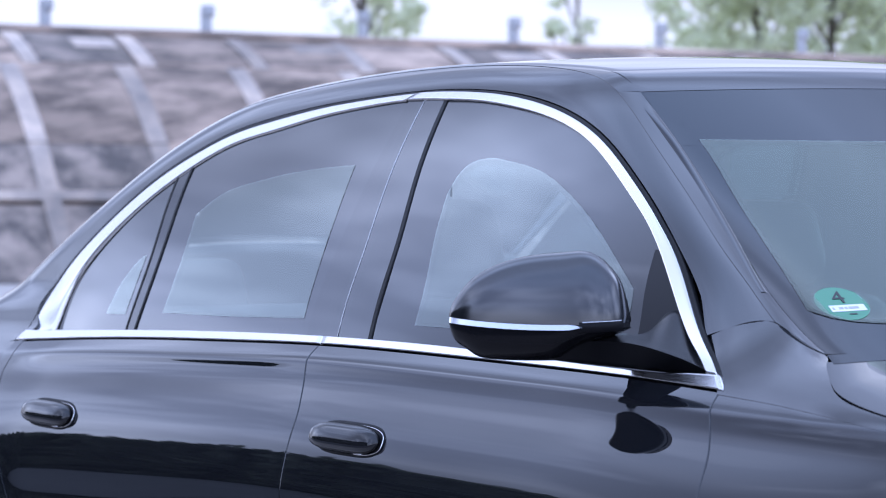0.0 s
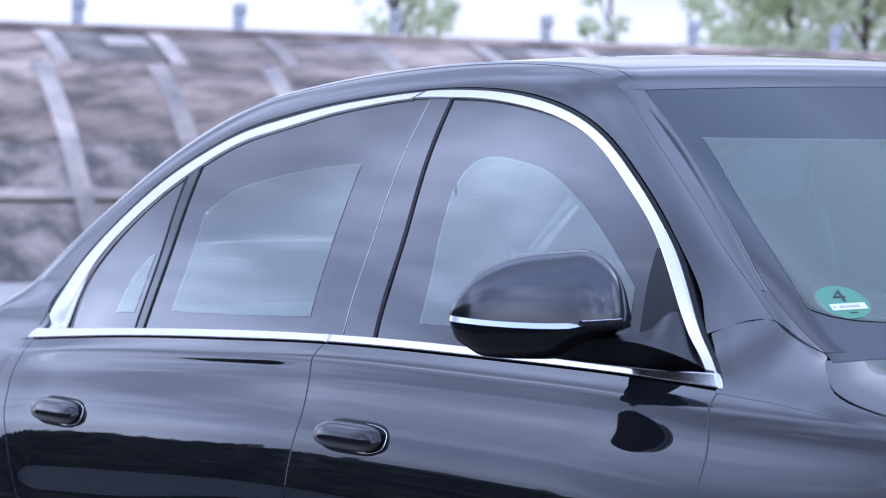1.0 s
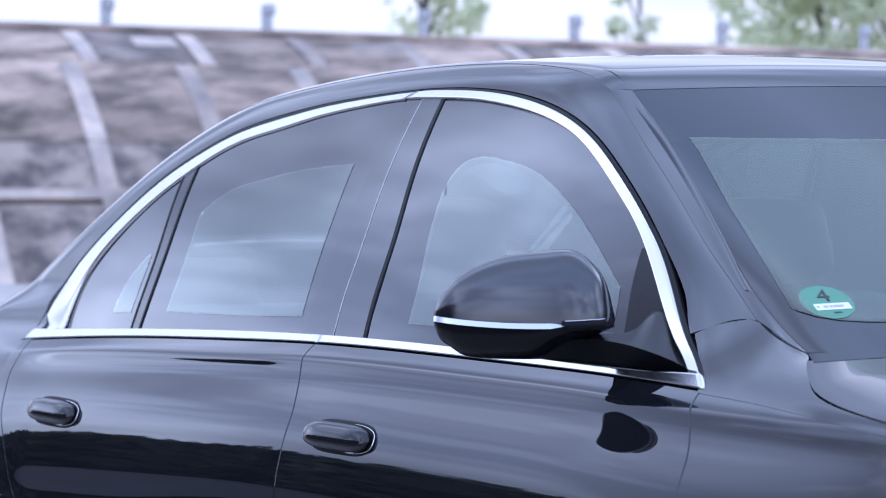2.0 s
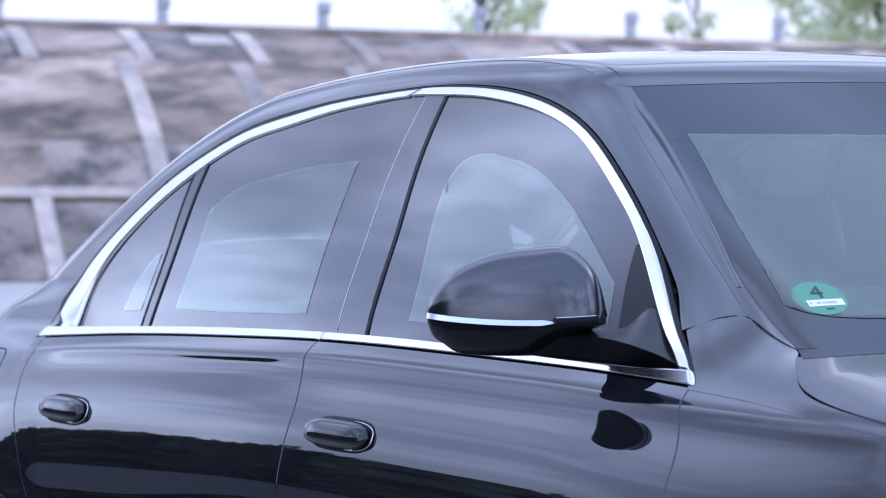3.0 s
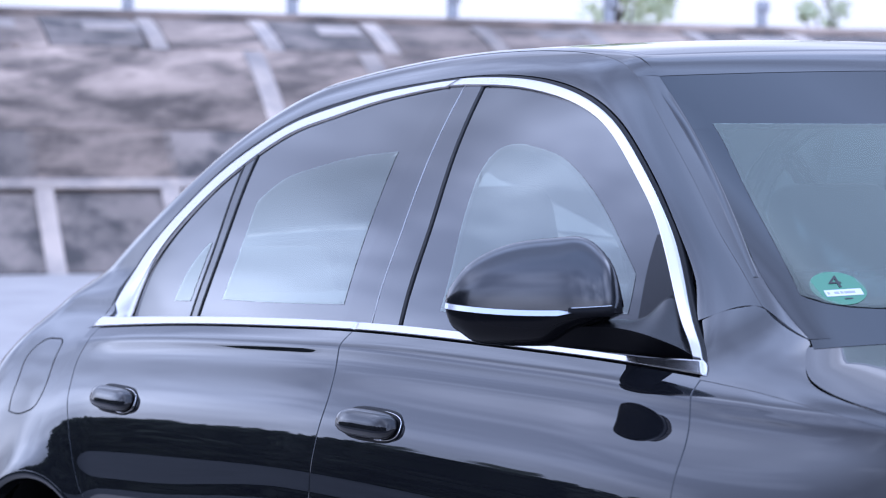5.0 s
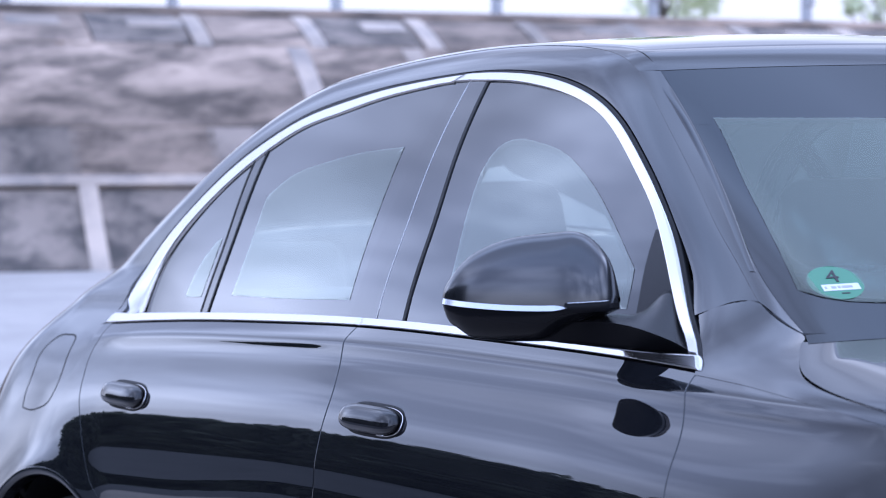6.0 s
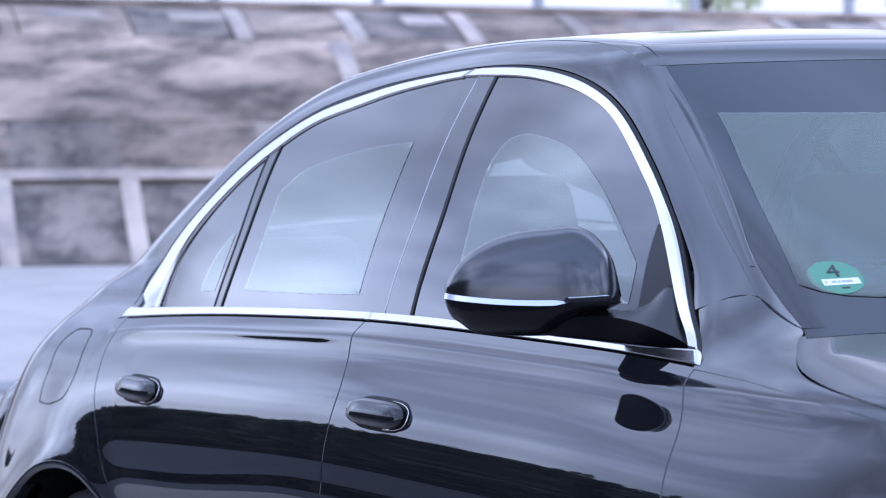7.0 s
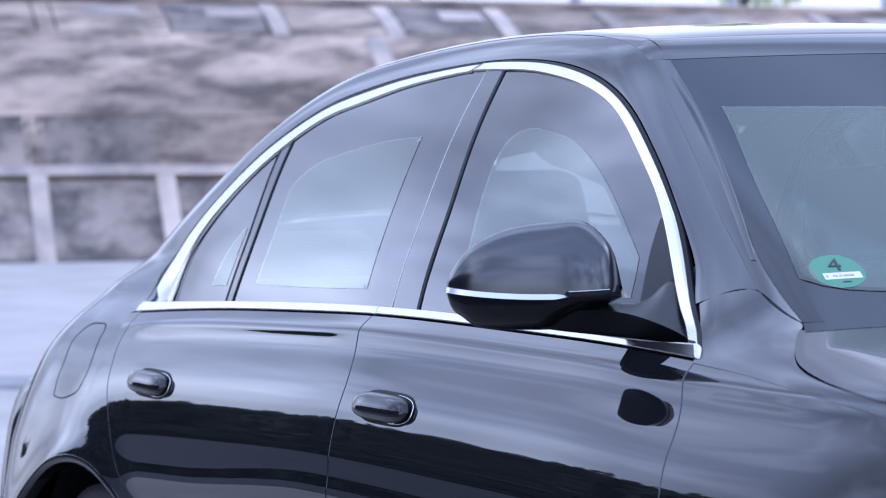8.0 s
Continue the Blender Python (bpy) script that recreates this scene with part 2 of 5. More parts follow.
# lean of the flank, degrees up from level, by height; its outline follows by summing
LEAN = Spl([0.16, 0.2, 0.3, 0.4, 0.5, 0.62, 0.652, 0.668, 0.682, 0.694, 0.708, 0.72, 0.745, 0.775, 0.806, 0.84, 0.87, 0.889, 0.905, 0.918, 0.928, 0.9365, 0.942, 0.9465, 0.951, 0.957, 0.963, 0.975, 0.99, 1.02, 1.06, 1.12],
           [-45, -35, -12, -8, -7, -6, -4, 6.5, 7.5, 3, 1, 2, 5.2, 8.7, 14.5, 20.5, 27.5, 31.0, 32.5, 28, 22, 18, 17, 17, 25, 43, 52, 55, 50, 33, 20, 20])
# behind the rear door the crease runs out
LEAN_REAR = Spl([0.16, 0.2, 0.3, 0.4, 0.5, 0.62, 0.67, 0.688, 0.698, 0.708, 0.72, 0.745, 0.775, 0.806, 0.84, 0.87, 0.889, 0.91, 0.93, 0.95, 0.97, 0.99, 1.02, 1.06, 1.12],
                [-45, -35, -10, 0, 7, 13, 15, 15.4, 15.6, 15.8, 16, 17, 18.5, 20.5, 24, 28, 31, 34.5, 38, 42, 46, 47, 33, 20, 20])
STEPS = np.linspace(0.16, 1.12, 961)


def summed(lean):
    run = np.concatenate([[0], np.cumsum(np.tan(np.radians(lean((STEPS[1:] + STEPS[:-1]) / 2))) * np.diff(STEPS))])
    return 0.806 + np.interp(0.985, STEPS, run) - run


RUN, RUN_REAR = summed(LEAN), summed(LEAN_REAR)


def flank(x, z):
    w = sstep(-2.45, -2.8, x)
    # the crease is pressed deeper towards the front of the rear door
    c = sstep(-2.5, -1.62, x) ** 1.5 * (1 - sstep(-1.68, -1.58, x)) - 0.7 * sstep(-0.46, -0.36, x)
    u = (z - 0.9425) / 0.007
    # the fold along the foot of the doors climbs forwards
    low = z - (0.010 + 0.023 * sstep(-2.2, -1.6, x)) * (1 - sstep(0.725, 0.80, z)) * sstep(0.5, 0.62, z)
    return np.interp(low, STEPS, RUN) * (1 - w) + np.interp(z, STEPS, RUN_REAR) * w + 0.0012 * c * u * np.exp(-u * u)


BELT_FLOW = Spl([-2.691, -2.241, -1.831, -1.561, -1.301, -1.001, -0.716, -0.495, -0.3, -0.1, 0.9], [0.9660, 0.9815, 0.9870, 0.9880, 0.9830, 0.9735, 0.9634, 0.9510, 0.9445, 0.9425, 0.9425])
PLAN = Spl([-4.3, -4.0, -3.8, -3.65, -3.5, -3.3, -3.14, -2.95, -2.7, -2.44, -2.1, -1.5, -0.9, -0.48, -0.2, 0.07, 0.5, 0.8, 0.92], [-0.85, -0.65, -0.44, -0.28, -0.17, -0.165, -0.062, -0.028, -0.018, -0.012, -0.008, -0.002, 0.0005, 0.011, 0.011, -0.004, -0.075, -0.21, -0.42])


TAIL = 0.08


def glass(x, z):
    """Half width at the side windows."""
    s = np.clip((np.asarray(z, float) - 1.0) / 0.385, -0.2, 1.5)
    return GLASS_FOOT(x) - 0.125 * s - 0.075 * s * np.abs(s)


def side(x, z):
    """Half width of the painted body at station x and height z."""
    x, z = np.asarray(x, float), np.asarray(z, float)
    zz = z - (BELT_FLOW(x) - 0.977) * sstep(0.45, 0.65, z)
    low = flank(x, np.minimum(zz, 1.12)) + PLAN(x - (TAIL * np.maximum(np.minimum(z, 1.0) - 0.72, 0) + 0.30 * np.maximum(0.70 - z, 0)) * sstep(-2.4, -2.8, x)) - 0.013 * sstep(-1.0, -0.45, x) * sstep(0.95, 1.06, z)
    low = low + 0.012 * sstep(-0.45, 0.1, x) * sstep(0.8, 0.945, z)
    low = low + 0.006 * np.exp(-((x + 2.9) / 0.40) ** 2) * (1 - sstep(0.55, 0.87, z))
    w = sstep(1.015, 1.085, z)
    return low * (1 - w) + glass(x, z) * w


ROOF = Spl([-3.2, -2.6, -2.3, -2.0, -1.7, -1.3, -1.0, -0.7], [1.25, 1.388, 1.438, 1.467, 1.478, 1.465, 1.430, 1.37])
HOOD = Spl([-0.6, -0.35, 0.0, 0.4, 0.7, 0.9], [1.055, 1.027, 0.985, 0.915, 0.83, 0.72])
DECK = Spl([-3.8, -3.6, -3.3, -3.05, -2.8], [0.74, 0.82, 0.925, 0.99, 1.05])
AXLES, ARCH_R, ARCH_Z = (-2.68, 0.26), 0.332, 0.356


BACK0, BACK1 = 1.43, 0.50


def top(x, y):
    """Height of the hood, glass, roof and boot lid at (x, y)."""
    x, y = np.asarray(x, float), np.asarray(y, float)
    ws = 1.388 - 0.626 * (x + 1.049 + 0.40 * ((np.abs(y) - 1.6 * smax(np.abs(y) - 0.60, 0.0 * y, 0.06)) ** 2 - 0.284))
    roof = ROOF(x) - 0.085 * y * y
    back = BACK0 + BACK1 * (x + 2.5) - 0.30 * y * y
    house = smin(smin(ws, roof, 0.02), back, 0.08)
    low = np.where(x > -1.6, HOOD(x) - 0.002 - 0.06 * y * y - 0.25 * np.maximum(np.abs(y) - 0.6, 0) ** 2, DECK(x) - 0.10 * y * y)
    return smax(house, low, 0.03)


def flare(x, z):
    r0 = np.hypot(np.asarray(x) - AXLES[0], np.asarray(z) - ARCH_Z)
    r1 = np.hypot(np.asarray(x) - AXLES[1], np.asarray(z) - ARCH_Z)
    return 0.008 * (np.exp(-((r0 - ARCH_R) / 0.045) ** 2) + np.exp(-((r1 - ARCH_R) / 0.045) ** 2))


def hull(p):
    x, y, z = p[..., 0], p[..., 1], p[..., 2]
    return smax(np.abs(y) - side(x, z) - flare(x, z), (z - top(x, y)) * 0.9, 0.045)


def slope(p, d=0.0015):
    return np.stack([(hull(p + e) - hull(p - e)) / (2 * d) for e in np.eye(3) * d], -1)


def settle(p, off=0.0):
    """Points moved onto the hull, off metres proud of it, and the normals there."""
    p = np.array(p, float)
    for _ in range(8):
        g = slope(p)
        p -= ((hull(p) / (g * g).sum(-1))[..., None]) * g
    g = slope(p)
    n = g / np.linalg.norm(g, axis=-1)[..., None]
    return p + n * off, n


# ---- mesh helpers ----
def part(name, mesh, material, parent=None, label=""):
    ob = new(name, mesh)
    if material and not mesh.materials:
        mesh.materials.append(material)
    ob.parent = parent
    if label:
        ob["label"] = label
    return ob


def mesh_of(verts, faces, normals=None, smooth=True):
    me = bpy.data.meshes.new("mesh")
    me.from_pydata([tuple(v) for v in verts], [], faces)
    me.update()
    if smooth:
        me.polygons.foreach_set("use_smooth", [True] * len(me.polygons))
    if normals is not None:
        me.normals_split_custom_set_from_vertices([tuple(n) for n in normals])
    return me


def flipped(verts, faces, normals):
    v, n = np.array(verts), np.array(normals)
    v[:, 1] *= -1
    n[:, 1] *= -1
    return v, [f[::-1] for f in faces], n


def bm_mesh(bm, smooth=False):
    me = bpy.data.meshes.new("mesh")
    bm.normal_update()
    bm.to_mesh(me)
    bm.free()
    if smooth:
        me.polygons.foreach_set("use_smooth", [True] * len(me.polygons))
    return me


def box(sx, sy, sz, bevel=0.0, at=(0, 0, 0), seg=2):
    bm = bmesh.new()
    bmesh.ops.create_cube(bm, size=1)
    bmesh.ops.scale(bm, vec=(sx, sy, sz), verts=bm.verts)
    bmesh.ops.translate(bm, vec=at, verts=bm.verts)
    if bevel:
        bmesh.ops.bevel(bm, geom=bm.edges[:], offset=bevel, segments=seg, affect="EDGES", profile=0.5)
    return bm


def grid_faces(nu, nv, flip):
    """Faces of a grid of nu by nv points, numbered u * nv + v."""
    out = []
    for i in range(nu - 1):
        for j in range(nv - 1):
            q = (i * nv + j, (i + 1) * nv + j, (i + 1) * nv + j + 1, i * nv + j + 1)
            out.append(q[::-1] if flip else q)
    return out


def on_glass(p, off=0.0):
    """Points moved onto the side windows' surface, and the normals there."""
    x, z, d = p[..., 0], p[..., 2], 0.002
    n = np.stack([-(glass(x + d, z) - glass(x - d, z)) / (2 * d), -np.ones_like(x), -(glass(x, z + d) - glass(x, z - d)) / (2 * d)], -1)
    n /= np.linalg.norm(n, axis=-1)[..., None]
    return np.stack([x, -glass(x, z), z], -1) + n * off, n


def panel(pts, off=0.0, depth=0.02, lip=0.003, hole=None, onto=settle):
    """A pressed panel on the hull from a grid of points (nu, nv, 3), with a rounded edge folded inwards."""
    nu, nv = pts.shape[:2]
    p, n = onto(pts, off)
    # edge rows drawn back a little, then folded in
    core = p.copy()
    verts, norms = core.reshape(-1, 3), n.reshape(-1, 3)
    a, b = p[1, 0] - p[0, 0], p[0, 1] - p[0, 0]
    flip = np.dot(np.cross(a, b), n[0, 0]) < 0
    faces = grid_faces(nu, nv, flip)
    verts, norms = list(verts), list(norms)
    if hole:
        cx, cz, r = hole
        va = np.array(verts)
        d = np.hypot(va[:, 0] - cx, va[:, 2] - cz)
        faces = [f for f in faces if not all(d[i] < r for i in f)]
        for i in {i for f in faces for i in f if d[i] < r}:
            k = r / max(d[i], 1e-6)
            q = np.array([cx + (va[i, 0] - cx) * k, va[i, 1], cz + (va[i, 2] - cz) * k])
            q[1] = -(side(q[0], q[2]) + flare(q[0], q[2]))
            verts[i] = q
            d[i] = r
    count = {}
    for f in faces:
        for i, j in zip(f, f[1:] + f[:1]):
            count[(i, j)] = count.get((i, j), 0) + 1
    rim = [(i, j) for (i, j) in count if (j, i) not in count]
    ring1, ring2 = {}, {}
    va, na = np.array(verts), np.array(norms)
    out = {}
    for i, j in rim:
        t = va[j] - va[i]
        o = np.cross(t, na[i])
        o /= max(np.linalg.norm(o), 1e-9)
        for k in (i, j):
            out[k] = out.get(k, 0) + o
    for k, o in out.items():
        o = o / max(np.linalg.norm(o), 1e-9)
        ring1[k] = len(verts)
        verts.append(va[k] + o * lip * 0.7 - na[k] * lip * 0.7)
        m = o + na[k] * 0.35
        norms.append(m / np.linalg.norm(m))
        ring2[k] = len(verts)
        verts.append(va[k] + o * lip * 0.8 - na[k] * (depth + lip))
        norms.append(o)
    for i, j in rim:
        faces.append((j, i, ring1[i], ring1[j]))
        faces.append((ring1[j], ring1[i], ring2[i], ring2[j]))
    return verts, faces, norms


def skin(pts, off=0.0, onto=settle):
    """A bare sheet on the hull from a grid of points, for films and prints."""
    nu, nv = pts.shape[:2]
    p, n = onto(pts, off)
    flip = np.dot(np.cross(p[1, 0] - p[0, 0], p[0, 1] - p[0, 0]), n[0, 0]) < 0
    return p.reshape(-1, 3), grid_faces(nu, nv, flip), n.reshape(-1, 3)


def eased(data, nu, nv, turns=400):
    """A panel whose form is eased between its edges, as pressed sheet metal is."""
    verts, faces, norms = data
    v, m = np.array(verts), np.array(norms)
    for arr, unit in ((v, False), (m, True)):
        g = arr[:nu * nv].reshape(nu, nv, 3)
        for row in ((g[0], g[-1], g[:, 0], g[:, -1]) if unit else ()):
            for _ in range(30):
                row[1:-1] = (row[:-2] + 2 * row[1:-1] + row[2:]) / 4
        for _ in range(turns if unit else turns // 8):
            g[1:-1, 1:-1] = (g[:-2, 1:-1] + g[2:, 1:-1] + g[1:-1, :-2] + g[1:-1, 2:]) / 4
        if unit:
            g /= np.linalg.norm(g, axis=-1)[..., None]
    return list(v), faces, list(m)


def both(name, data, material, parents, label=""):
    """The same piece on both flanks of the car; parents: one for each flank, or one alone."""
    pair = parents if isinstance(parents, (list, tuple)) else (parents, parents)
    return [part(name, mesh_of(*data), material, pair[0], label), part(name, mesh_of(*flipped(*data)), material, pair[1], label)]


def lerp_grid(a, b, nv):
    w = np.linspace(0, 1, nv)[None, :, None]
    return a[:, None, :] * (1 - w) + b[:, None, :] * w


def on_side(xz):
    xz = np.asarray(xz, float)
    return np.stack([xz[..., 0], -side(xz[..., 0], xz[..., 1]), xz[..., 1]], -1)


class Path:
    """A smooth line through a few control points, by arc length."""
    def __init__(self, pts):
        p = np.array(pts, float)
        s = np.concatenate([[0], np.cumsum(np.linalg.norm(np.diff(p, axis=0), axis=1))])
        self.s = s / s[-1]
        self.c = [Spl(self.s, p[:, k]) for k in range(p.shape[1])]

    def __call__(self, u):
        return np.stack([c(u) for c in self.c], -1)

    def at(self, k):
        return self.s[k]


def region(xl, xr, zl, zr, nu, nv):
    """A grid on the flank between two lines x(z) and two lines z(x)."""
    u, v = np.meshgrid(np.linspace(0, 1, nu), 1 - (1 - np.linspace(0, 1, nv)) ** 1.9, indexing="ij")
    z = np.full_like(u, 0.6)
    for _ in range(6):
        x = xl(z) * (1 - u) + xr(z) * u
        z = zl(x) * (1 - v) + zr(x) * v
    return on_side(np.stack([x, z], -1))


def const(c):
    return lambda v: np.full_like(np.asarray(v, float), c)


def zline(pts):
    p = sorted(pts, key=lambda q: q[1])
    return Spl([q[1] for q in p], [q[0] for q in p])


def strip(a, b, n, m, proud, base=-0.004, taper=0.15, inner=False):
    """A moulding between two lines (x, z), rounded across; inner: its second line lies on the windows' surface."""
    w = np.linspace(0, 1, m)
    pa, na = settle(on_side(a))
    pb, nb = on_glass(on_side(b)) if inner else settle(on_side(b))
    p = lerp_grid(pa, pb, m)
    nn = lerp_grid(na, nb, m)
    if not inner:
        p, nn = settle(p)
    nn /= np.linalg.norm(nn, axis=-1)[..., None]
    lift = base + (proud - base) * np.clip(np.minimum(w, 1 - w) / taper, 0, 1) ** 0.5
    return p + nn * lift[None, :, None]


def strip_mesh(pos, hint):
    nu, nv = pos.shape[:2]
    flip = np.dot(np.cross(pos[1, nv // 2] - pos[0, nv // 2], pos[0, nv // 2 + 1] - pos[0, nv // 2]), hint) < 0
    du, dv = np.gradient(pos, axis=0), np.gradient(pos, axis=1)
    n = np.cross(du, dv) * (-1 if flip else 1)
    n /= np.maximum(np.linalg.norm(n, axis=-1), 1e-9)[..., None]
    return pos.reshape(-1, 3), grid_faces(nu, nv, flip), n.reshape(-1, 3)


def mould(a, b, n, m, proud, base=-0.004, taper=0.15, inner=False):
    return strip_mesh(strip(a, b, n, m, proud, base, taper, inner), (0, -1, 0.3))


def ends(path, n, lo=0.0, hi=1.0):
    return path(np.linspace(lo, hi, n))


# ---- the car's lines, in its side view (x, z) ----
GAP_REAR = zline([(-2.657, 0.9675), (-2.648, 0.9398), (-2.649, 0.9139), (-2.625, 0.8746), (-2.600, 0.8330), (-2.566, 0.7923), (-2.524, 0.7308), (-2.487, 0.6802), (-2.421, 0.6311), (-2.356, 0.5008), (-2.308, 0.2083)])
GAP_MID = zline([(-1.552, 0.9900), (-1.541, 0.9607), (-1.536, 0.9419), (-1.505, 0.8856), (-1.501, 0.8368), (-1.502, 0.7827), (-1.504, 0.7236), (-1.506, 0.5996), (-1.507, 0.2080)])
GAP_FRONT = zline([(-0.496, 0.9500), (-0.480, 0.9247), (-0.470, 0.9007), (-0.450, 0.8642), (-0.444, 0.8317), (-0.440, 0.7997), (-0.437, 0.7788), (-0.432, 0.6997), (-0.420, 0.2088)])
TRIM_OUT = Path([(-0.492, 0.9520), (-0.527, 0.9755), (-0.558, 0.9970), (-0.607, 1.0219), (-0.657, 1.0716), (-0.737, 1.1409), (-0.827, 1.2051), (-0.920, 1.2612), (-1.010, 1.3082), (-1.098, 1.3432), (-1.192, 1.3701), (-1.299, 1.3910), (-1.438, 1.4064), (-1.617, 1.4123), (-1.787, 1.4074), (-1.944, 1.3985), (-2.095, 1.3820), (-2.241, 1.3560), (-2.346, 1.3200), (-2.445, 1.2740), (-2.540, 1.2110), (-2.628, 1.1440), (-2.690, 1.0800), (-2.704, 1.0360), (-2.655, 0.9971), (-2.701, 0.9660)])
TRIM_IN = Path([(-0.588, 0.9680), (-0.602, 0.9863), (-0.624, 1.0039), (-0.667, 1.0477), (-0.739, 1.1113), (-0.830, 1.1800), (-0.924, 1.2382), (-1.018, 1.2893), (-1.067, 1.3112), (-1.149, 1.3382), (-1.243, 1.3596), (-1.333, 1.3741), (-1.420, 1.3845), (-1.544, 1.3920), (-1.659, 1.3954), (-1.797, 1.3885), (-1.931, 1.3760), (-2.075, 1.3545), (-2.200, 1.3335), (-2.325, 1.2870), (-2.447, 1.2200), (-2.535, 1.1525), (-2.588, 1.0930), (-2.606, 1.0420), (-2.613, 1.0050), (-2.616, 0.9856)])
SPLIT_O, SPLIT_I = TRIM_OUT.at(13), TRIM_IN.at(14)
SEAM = Path([(-0.506, -0.719, 1.040), (-0.591, -0.695, 1.093), (-0.672, -0.675, 1.145), (-0.763, -0.645, 1.198), (-0.924, -0.598, 1.297), (-1.074, -0.557, 1.388), (-1.165, -0.535, 1.417),
             (-1.4, -0.505, 1.442), (-1.8, -0.50, 1.448), (-2.2, -0.51, 1.41), (-2.5, -0.53, 1.33), (-2.75, -0.57, 1.21), (-2.95, -0.60, 1.08)])
SCREEN = Path([(-1.048, -0.534, 1.387), (-0.933, -0.556, 1.31), (-0.80, -0.592, 1.22), (-0.66, -0.644, 1.133), (-0.535, -0.686, 1.06), (-0.455, -0.699, 1.02), (-0.408, -0.712, 1.002)])
FENDER_TOP = Spl([-0.60, -0.49, -0.3, -0.1, 0.1, 0.4, 0.85], [0.955, 0.947, 0.934, 0.915, 0.89, 0.84, 0.70])
QUARTER_TOP = Spl([-3.75, -3.5, -3.3, -3.0, -2.72, -2.5], [0.70, 0.80, 0.86, 0.925, 0.964, 0.98])

car = tagged(new("car"), "glossy black four-door saloon with chrome window trim, parked", "car")

# doors, one pair of each on either flank
rear_door = both("rear_door", panel(region(lambda z: GAP_REAR(z) + 0.004, lambda z: GAP_MID(z) - 0.004, const(0.24), lambda x: BELT_LOW(x) - 0.0012, 60, 110)), PAINT, car)
front_door = both("front_door", panel(region(lambda z: GAP_MID(z) + 0.001, lambda z: GAP_FRONT(z) - 0.002, const(0.24), lambda x: BELT_LOW(x) - 0.0012, 60, 110)), PAINT, car)
quarter = both("rear_quarter_panel", panel(region(const(-3.78), lambda z: GAP_REAR(z), const(0.24), QUARTER_TOP, 110, 80), hole=(AXLES[0], ARCH_Z, ARCH_R), lip=0.0005), PAINT, car)
fender = both("front_fender", panel(region(lambda z: GAP_FRONT(z) + 0.002, const(0.86), const(0.24), FENDER_TOP, 110, 80), hole=(AXLES[1], ARCH_Z, ARCH_R), lip=0.0005), PAINT, car)

# cant rail with both pillars
u = np.linspace(TRIM_OUT.at(3) + 0.001, 1.0, 160)
a = TRIM_OUT(u)
d = np.gradient(a, axis=0)
d /= np.linalg.norm(d, axis=1)[:, None]
a = on_side(a + np.stack([d[:, 1], -d[:, 0]], -1) * 0.002)
q = np.linspace(0, 1, 70)[1:]
ax = -2.705 + q * (-3.78 + 2.705)
deck_a = on_side(np.stack([ax, QUARTER_TOP(ax)], -1))
deck_b = Path([(-2.95, -0.60, 1.08), (-3.1, -0.60, 0.99), (-3.4, -0.52, 0.90), (-3.6, -0.42, 0.83), (-3.78, -0.30, 0.75)])(q)


def calm(data, nu, nv, first=None, last=None, fade=(-1.6, -1.2), turns=80):
    """A panel whose sheen runs evenly from edge to edge forward of the fade, as on a drawn pillar."""
    verts, faces, norms = data
    n = np.array(norms)
    g = n[:nu * nv].reshape(nu, nv, 3)
    x = np.array(verts)[:nu * nv].reshape(nu, nv, 3)[..., 0]
    edges = []
    for given, row in ((first, g[:, 0]), (last, g[:, -1])):
        row = (row if given is None else given).copy()
        for _ in range(turns):
            row[1:-1] = (row[:-2] + 2 * row[1:-1] + row[2:]) / 4
        edges.append(row)
    m = lerp_grid(edges[0], edges[1], nv)
    w = sstep(fade[0], fade[1], x)[..., None]
    g[:] = g * (1 - w) + m * w
    g /= np.linalg.norm(g, axis=-1)[..., None]
    return verts, faces, list(n), edges


rail_data = calm(panel(lerp_grid(np.vstack([a, deck_a]), np.vstack([SEAM(np.linspace(0, 1, 160)), deck_b]), 26), lip=0.0006), 160 + 69, 26)
rail = both("roof_rail", rail_data[:3], PAINT, car)
SH_A = Path([(-0.497, 0.951), (-0.47, 0.946), (-0.44, 0.943), (-0.40, 0.941), (-0.33, 0.937), (-0.24, 0.929), (-0.1, 0.915), (0.1, 0.89), (0.4, 0.84), (0.86, 0.697)])
HOOD_B = [(-0.598, -0.750, 1.0185), (-0.502, -0.7205, 1.0378), (-0.415, -0.713, 1.0035), (-0.377, -0.738, 0.990), (-0.322, -0.782, 0.974), (-0.250, -0.820, 0.952), (-0.1, -0.846, 0.932), (0.1, -0.846, 0.916), (0.4, -0.79, 0.875), (0.86, -0.56, 0.75)]
k = np.linspace(0, 1, 90)
idx = np.linspace(0, 9, 10) / 9
sh_b = np.stack([Spl(idx, [p[c] for p in HOOD_B])(k) for c in range(3)], -1)
sh_a = np.stack([Spl(idx, [SH_A.c[c].y[i] for i in range(10)])(k) for c in range(2)], -1)
sh_a[:, 1] = FENDER_TOP(sh_a[:, 0]) + 0.0008
both("fender_shoulder", eased(panel(lerp_grid(on_side(sh_a), sh_b, 22), lip=0.001), 90, 22), PAINT, fender)

# roof skin, its side mouldings, pillar mouldings, glass
ROOF_EDGE = Path([(-1.0525, -0.535, 1.388), (-1.2, -0.508, 1.424), (-1.4, -0.49, 1.444), (-1.8, -0.485, 1.45), (-2.2, -0.495, 1.415), (-2.46, -0.515, 1.34)])


